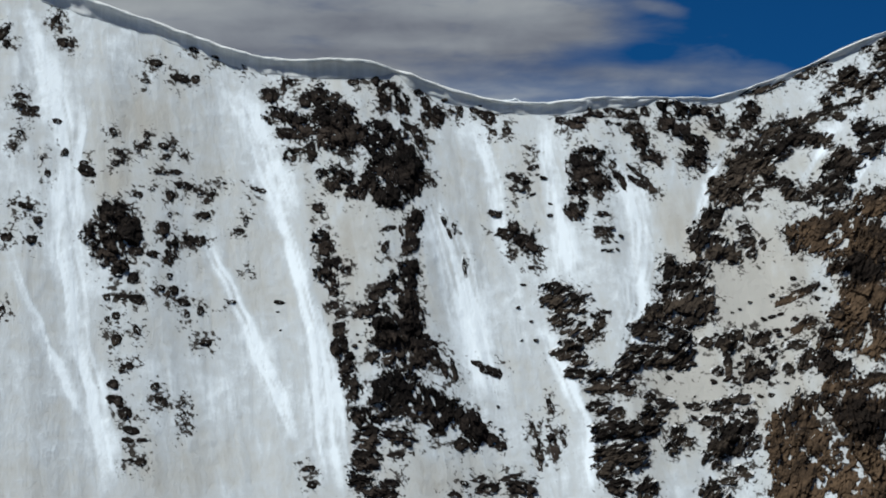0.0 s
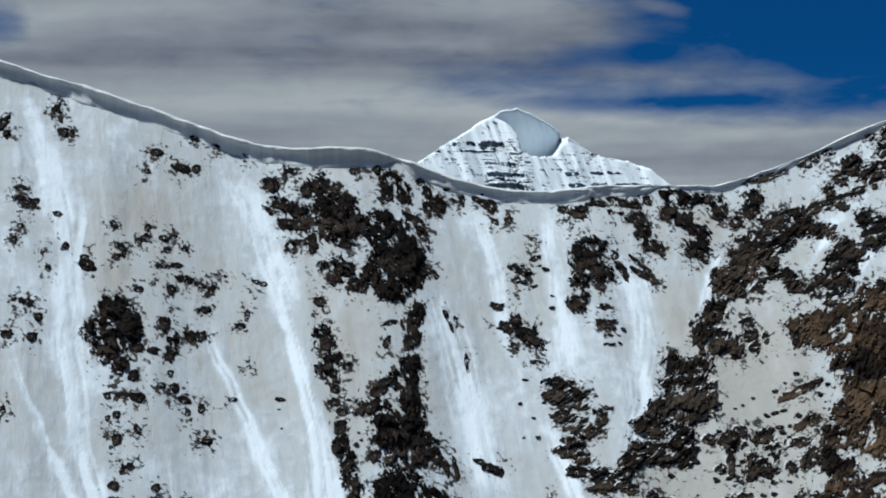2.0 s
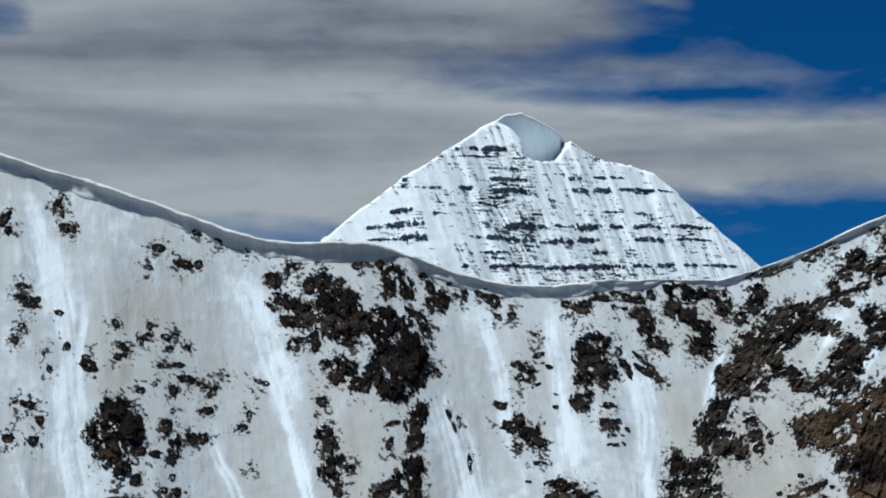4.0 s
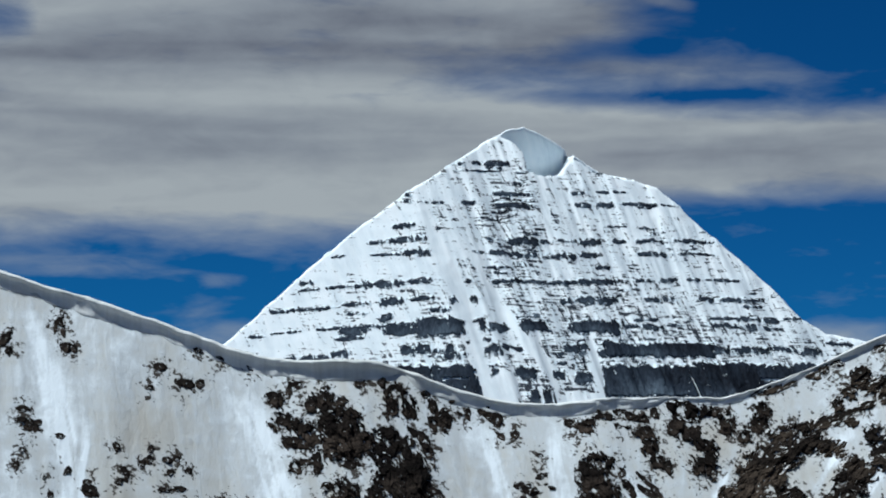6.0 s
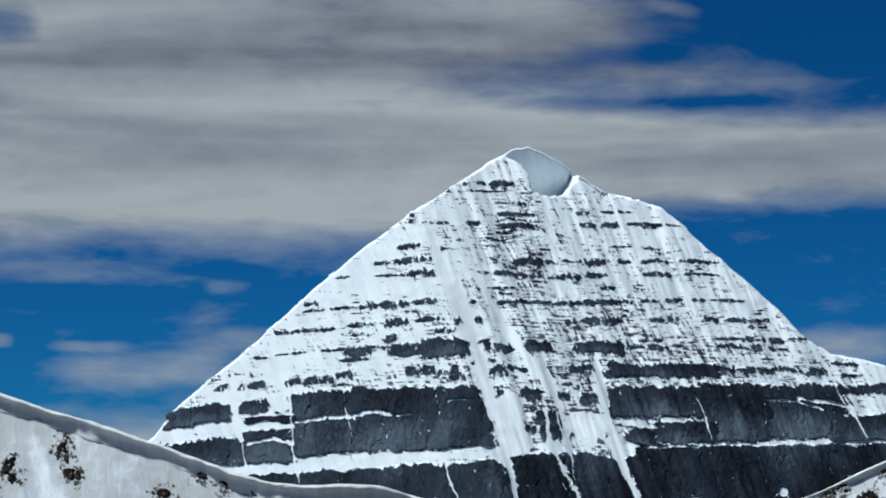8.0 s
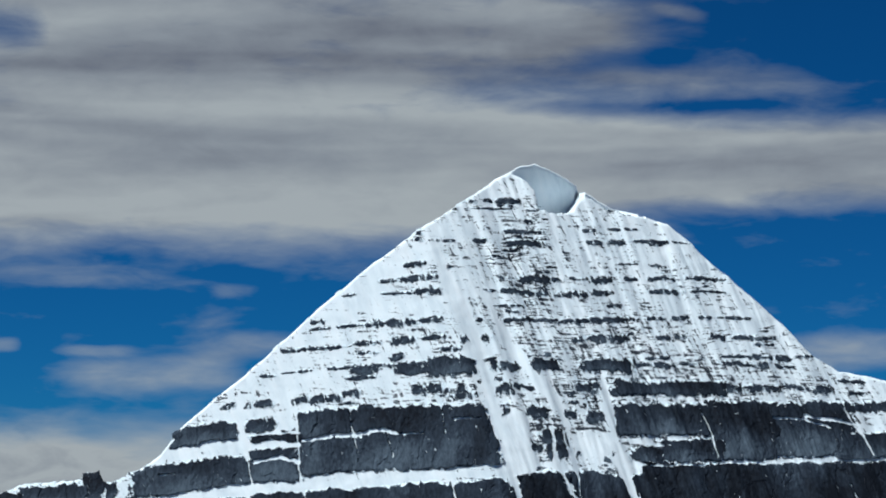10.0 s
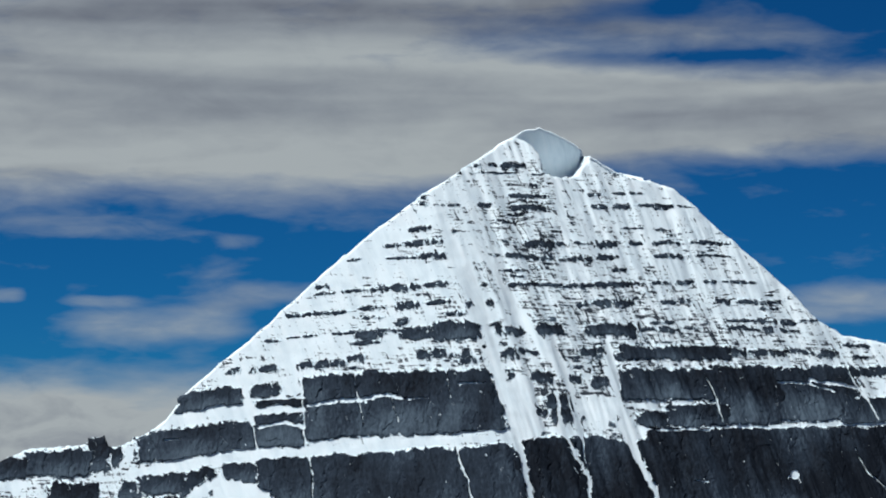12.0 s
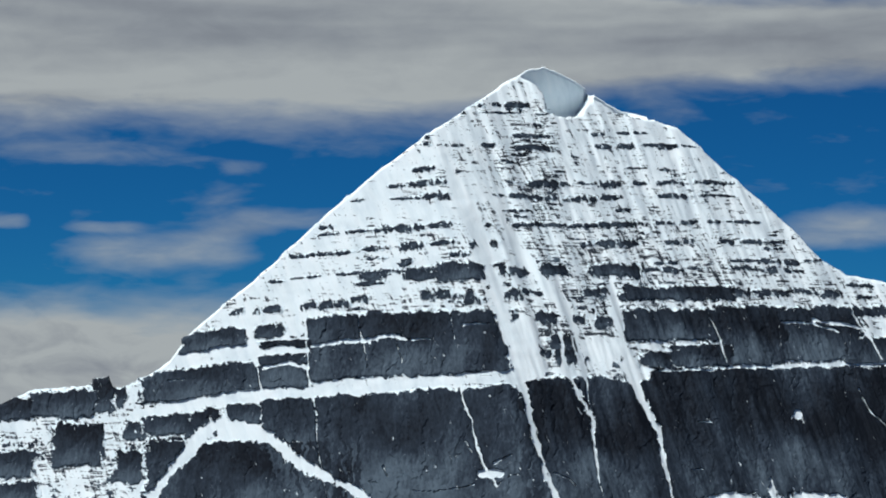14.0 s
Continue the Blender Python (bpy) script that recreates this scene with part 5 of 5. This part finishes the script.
def rock_band(xa, za, xb, zb, thick, cover, seed):
    """A dark ledge or wall of rock along the bedding: a crisp snowy top edge, streaked with snow where it is thin."""
    half = thick / 2
    pad = 5 + 0.1 * thick
    solid = float(np.clip((min(half, (xb - xa) / 7) - 7) / 10, 0, 1))

    def height(X0, Z0):
        mid = za + (zb - za) * np.clip((X0 - xa) / (xb - xa), -0.2, 1.2) + min(0.12 * thick, 1.6) * fbm(X0 / 40, X0 * 0, seed, 4, 0.6)
        X = X0 + (2.5 + 7.0 * float(np.clip((half - 7) / 10, 0, 1))) * fbm(X0 / 26, Z0 / 24, seed + 21, 5, 0.65)
        Z = Z0 + min(4.0, 0.14 * thick) * fbm(X0 / 24, Z0 / 24, seed + 27, 5, 0.65)
        taper = float(np.clip(0.13 * (xb - xa), 5, 14)) * (1 - 0.5 * solid)
        ex = np.minimum(X - xa, xb - X) / taper + 0.5 * solid
        ez = (half + min(0.3 * half, 1.8) * fbm(X / 20, X * 0, seed + 1, 4, 0.65) - np.abs(Z - mid)) / min(half, 5.0)
        e = 1 - np.hypot(1 - np.clip(ex, -2, 1), 1 - np.clip(ez, -2, 1))
        e = e + 0.8 * solid * np.clip(e, 0, 1)
        gaps = (0.66 - 0.24 * solid) * fbm(X / 9, Z / 4.5, seed + 3, 5, 0.65) + (0.66 - 0.20 * solid) * fbm((X + 0.4 * Z) / 4, Z / 30, seed + 5, 4, 0.65) + 0.1
        e = e + gaps + (cover - 0.85) * 1.5 - 3.2 * couloir_cut(X0, Z0)
        edge = np.clip((skyline_z(X) - 3 - Z) / 8, -1, 1)
        stone = (0.35 + 0.5 * solid) * (blocks(X, Z, 9 + 16 * solid, seed, 0.1, 0.6 + 3.0 * solid) - 0.5) + 0.3 * (blocks(X, Z, 4, seed + 2, 0.0, 0.9 + 3 * solid) - 0.5)
        crease = 6.0 * solid * np.clip(0.28 - np.abs(fbm((X + 0.06 * Z) / 22, Z / 170, seed + 8, 3)), 0, 1)
        deep = 1.8 + 1.8 * solid
        return np.minimum(deep * np.clip(e, -1, 0.9) + (stone - crease) * np.clip(e, 0, 1) + 0.5 * (1 + solid), 6 * edge), e
    lo, hi = min(za, zb) - half - pad, max(za, zb) + half + pad
    step = 1.2 if thick < 70 else 1.7
    return under_peak(relief("rock_band" if thick < 30 else "rock_wall", xa - 12, xb + 12, lo, hi, step, peak_y, height, ROCK_FAR, below=-2.0))


# rock bands and walls: x and z at both ends, thickness, cover
UPPER_BANDS = [
    (61, 550, 75, 550, 5.8, 0.8), (86, 553, 103, 554, 5.8, 0.8), (110, 553, 153, 555, 7.7, 0.8), (112, 546, 143, 545, 5.8, 0.7),
    (162, 538, 183, 538, 4.8, 0.7), (51, 536, 147, 541, 2.9, 0.6), (121, 496, 192, 496, 6.8, 0.95), (128, 474, 194, 474, 8.7, 1),
    (-9, 474, 9, 474, 4.8, 0.8), (16, 474, 38, 475, 4.8, 0.8), (67, 476, 91, 476, 7.7, 0.9), (-32, 487, -19, 487, 4.8, 0.9),
    (-33, 475, -20, 475, 5.8, 1), (-53, 428, -14, 432, 6.8, 0.9), (-94, 399, -58, 402, 5.8, 0.9), (-61, 403, 6, 408, 8.7, 1),
]
HIGH_BANDS = [
    (-92, 377, -37, 378, 3.9, 0.85), (-36, 382, 11, 381, 8.7, 1), (-160, 373, -135, 376, 3.9, 0.7), (-215, 312, -180, 316, 3.9, 0.9),
    (-167, 318, -99, 323, 4.8, 0.9), (-101, 324, -29, 326, 9.7, 1), (-26, 329, 15, 332, 8.7, 0.9), (-211, 326, -184, 327, 5.8, 0.8),
    (30, 331, 82, 331, 7.7, 1), (118, 332, 172, 334, 7.7, 1), (107, 408, 136, 409, 4.8, 0.8), (146, 406, 207, 407, 12.5, 0.95),
    (82, 384, 110, 386, 5.8, 0.7), (116, 384, 174, 382, 8.7, 0.9), (179, 381, 200, 381, 8.7, 0.8), (94, 357, 163, 359, 3.9, 0.7),
]
SUMMIT_BANDS = [
    (121, 347, 149, 347, 5.8, 0.7), (264, 503, 296, 505, 5.8, 0.7), (317, 508, 334, 508, 3.9, 0.9), (343, 509, 369, 510, 3.9, 0.9),
    (268, 480, 302, 481, 7.7, 0.85), (311, 482, 344, 483, 8.7, 1), (354, 487, 425, 487, 5.8, 0.95), (430, 487, 459, 486, 3.9, 0.8),
    (388, 480, 415, 483, 4.8, 0.8), (323, 441, 365, 443, 3.9, 0.65), (389, 440, 407, 440, 4.8, 0.8), (274, 409, 315, 411, 9.7, 1),
    (235, 410, 270, 410, 5.8, 0.6), (205, 409, 231, 408, 8.7, 0.75), (337, 413, 366, 414, 6.8, 0.8), (382, 414, 435, 417, 7.7, 0.8),
]
CENTRE_BANDS = [
    (447, 419, 528, 418, 7.7, 0.75), (214, 381, 270, 382, 8.7, 0.95), (280, 385, 314, 386, 7.7, 1), (373, 390, 443, 392, 6.8, 0.85),
    (453, 395, 535, 394, 4.8, 0.7), (304, 362, 331, 363, 7.7, 0.85), (172, 332, 216, 333, 5.8, 0.85), (216, 332, 274, 334, 4.8, 0.95),
    (272, 335, 352, 339, 7.7, 1), (375, 340, 412, 341, 5.8, 0.7), (421, 341, 451, 344, 6.8, 0.75), (470, 345, 496, 346, 3.9, 0.8),
    (508, 347, 569, 346, 4.8, 0.85), (47, 296, 94, 297, 13.5, 1), (239, 299, 258, 300, 9.7, 0.9), (263, 303, 340, 303, 9.7, 1),
]
MIDDLE_BANDS = [
    (389, 305, 418, 306, 7.7, 0.8), (422, 308, 449, 308, 9.7, 0.7), (489, 309, 520, 308, 9.7, 0.65), (526, 311, 615, 310, 8.7, 0.75),
    (564, 298, 608, 299, 4.8, 0.65), (-264, 277, -233, 276, 6.8, 0.95), (-235, 277, -162, 282, 5.8, 1), (-141, 287, -92, 291, 8.7, 0.9),
    (-75, 292, -32, 295, 9.7, 1), (-20, 297, 21, 300, 6.8, 0.9), (13, 277, 46, 279, 10.6, 0.75), (368, 268, 414, 270, 5.8, 0.8),
    (502, 275, 563, 276, 3.9, 0.85), (557, 275, 603, 275, 6.8, 0.9), (608, 274, 642, 272, 7.7, 0.9), (648, 277, 680, 278, 3.9, 1),
]
LOW_BANDS = [
    (378, 256, 423, 255, 8.7, 0.8), (426, 261, 464, 259, 5.8, 0.65), (501, 264, 568, 259, 9.7, 0.75), (571, 259, 593, 259, 8.7, 0.85),
    (602, 259, 642, 258, 7.7, 0.75), (-295, 232, -271, 233, 3.9, 1), (-261, 236, -209, 242, 2.9, 0.95), (-190, 244, -79, 250, 4.8, 0.95),
    (-146, 243, -94, 245, 13.5, 1), (-81, 249, -2, 254, 5.8, 1), (-65, 245, -2, 245, 16.4, 1), (-10, 247, 75, 250, 28.9, 1.05),
    (79, 250, 108, 250, 25.1, 1), (110, 252, 145, 248, 15.4, 0.95), (168, 255, 212, 253, 21.2, 1), (253, 254, 343, 255, 21.2, 1.02),
]
LEDGE_BANDS = [
    (348, 255, 378, 256, 7.7, 0.65), (-149, 227, -98, 230, 5.8, 0.95), (-77, 261, -53, 266, 9.7, 0.95), (-134, 271, -89, 273, 7.7, 0.6),
    (-38, 209, -12, 208, 11.6, 1), (-14, 210, 16, 210, 13.5, 1), (15, 208, 33, 208, 5.8, 0.85), (38, 210, 55, 210, 16.4, 0.75),
    (9, 198, 32, 197, 5.8, 0.75), (32, 196, 74, 199, 11.6, 0.75), (-362, 176, -336, 182, 10.6, 0.85), (-322, 179, -306, 182, 7.7, 0.85),
    (-303, 182, -269, 184, 8.7, 1), (-239, 187, -212, 191, 8.7, 0.85), (-208, 191, -183, 191, 9.7, 1), (-185, 191, -154, 195, 8.7, 0.95),
]
RIB_BANDS = [
    (-150, 201, -125, 201, 11.6, 0.95), (-152, 186, -126, 185, 4.8, 0.75), (91, 227, 117, 227, 6.8, 0.9), (98, 210, 133, 210, 13.5, 0.95),
    (134, 216, 171, 211, 7.7, 0.75), (242, 213, 270, 213, 15.4, 0.85), (268, 211, 283, 211, 23.2, 0.85), (301, 206, 329, 206, 7.7, 0.95),
    (315, 214, 509, 217, 23.2, 1.02), (510, 215, 542, 216, 15.4, 0.7), (542, 216, 617, 217, 13.5, 0.7), (672, 217, 712, 216, 13.5, 0.75),
    (723, 233, 773, 231, 6.8, 0.95), (735, 213, 766, 212, 6.8, 0.8), (615, 222, 667, 217, 11.6, 0.55),
]
COULOIR_BANDS = [
    (114, 170, 130, 170, 8.7, 0.95), (126, 164, 151, 163, 15.4, 0.95), (158, 171, 193, 167, 21.2, 0.9), (216, 168, 242, 165, 12.5, 0.9),
    (260, 164, 301, 162, 21.2, 0.75), (175, 129, 227, 125, 23.2, 0.9), (189, 104, 231, 104, 25.1, 1), (132, 110, 146, 107, 15.4, 0.85),
    (156, 113, 182, 106, 15.4, 0.95), (238, 101, 255, 100, 15.4, 0.85), (281, 98, 314, 98, 21.2, 1), (306, 178, 325, 174, 9.7, 0.8),
]
LEFT_WALLS = [
    (-444, 124, -332, 137, 31.8, 1.02), (-499, 49, -312, 73, 48.2, 1.06), (-317, 145, -268, 147, 20.3, 1), (-310, 91, -222, 95, 83, 1.04),
    (-228, 118, 117, 133, 104.2, 1.1), (-355, 9, -299, 9, 28.9, 1), (-294, -64, 140, -42, 196.9, 1.15), (-482, -94, -123, -95, 119.7, 1.15),
    (-583, 42, -546, 42, 59.8, 1.1), (-683, 24, -576, 25, 38.6, 1.02), (-765, 14, -676, 19, 34.7, 1.02), (-643, -42, -564, -40, 67.5, 0.95),
    (-757, -73, -674, -73, 42.5, 0.92), (-752, -120, -663, -118, 32.8, 0.9), (-492, -7, -421, -7, 32.8, 0.98), (-480, -50, -419, -50, 34.7, 0.98),
]
RIGHT_WALLS = [
    (-539, -78, -492, -76, 52.1, 0.92), (-522, -18, -495, -18, 34.7, 0.85), (-420, -9, -369, -3, 44.4, 0.95), (-545, 35, -527, 35, 32.8, 0.85),
    (133, -42, 365, -45, 220, 1.12), (358, -31, 840, -27, 227.7, 1.15), (315, 157, 498, 160, 52.1, 1.06), (476, 141, 595, 144, 100.4, 1.12),
    (589, 142, 736, 145, 94.6, 0.9), (336, 99, 389, 99, 25.1, 1.02), (385, 106, 496, 108, 38.6, 0.9), (743, 185, 890, 191, 17.4, 0.95),
    (709, 115, 880, 121, 48.2, 0.88),
]
for k, row in enumerate(UPPER_BANDS + HIGH_BANDS + SUMMIT_BANDS + CENTRE_BANDS + MIDDLE_BANDS + LOW_BANDS + LEDGE_BANDS + RIB_BANDS + COULOIR_BANDS + LEFT_WALLS + RIGHT_WALLS):
    rock_band(*row, 3000 + 11 * k)


def thin_ledges(x0, x1, z0, z1, amount, seed, streaky):
    """Many thin ledges and streaks of rock too small to pick apart."""
    def height(X, Z):
        lines = fbm(X / 18, Z / 2.4, seed, 4, 0.66)
        streak = fbm((X + 0.33 * Z) / 3.5, Z / 45, seed + 5, 3)
        patch = fbm(X / 60, Z / 45, seed + 9, 3)
        fade = np.minimum(np.minimum(X - x0, x1 - X) / 40, np.minimum(Z - z0, z1 - Z) / 30)
        clump = fbm((X + 0.2 * Z) / 9, Z / 7, seed + 13, 4, 0.6)
        e = lines * (0.8 - 0.35 * streaky) + 0.35 * streaky * streak + 0.45 * streaky * clump + 0.45 * patch - 1.0 + amount + np.clip(fade, -2, 0.25) - 1.2 * couloir_cut(X, Z)
        edge = np.clip((skyline_z(X) - 4 - Z) / 8, -1, 1)
        return np.minimum(2.6 * np.clip(e, -1, 0.7), 6 * edge), e + 0.3
    ob = under_peak(relief("rock_ledges", x0, x1, z0, z1, 1.5, peak_y, height, ROCK_FAR, below=-0.5))
    if ob:
        tagged(ob, "thin dark rock ledges and streaks", kind="stuff")


LEDGE_ZONES = [
    (-14, 216, 309, 570, 0.3, 0.15), (153, 355, 173, 555, 0.35, 0.6), (291, 688, 175, 444, 0.22, 0.4),
    (-351, 15, 172, 349, 0.1, 0.2), (72, 324, 40, 251, 0.4, 0.7), (-769, -338, -134, 49, 0.28, 0.9),
    (303, 816, 38, 196, 0.2, 0.5),
]
for k, row in enumerate(LEDGE_ZONES):
    thin_ledges(*row[:5], 5000 + 20 * k, row[5])
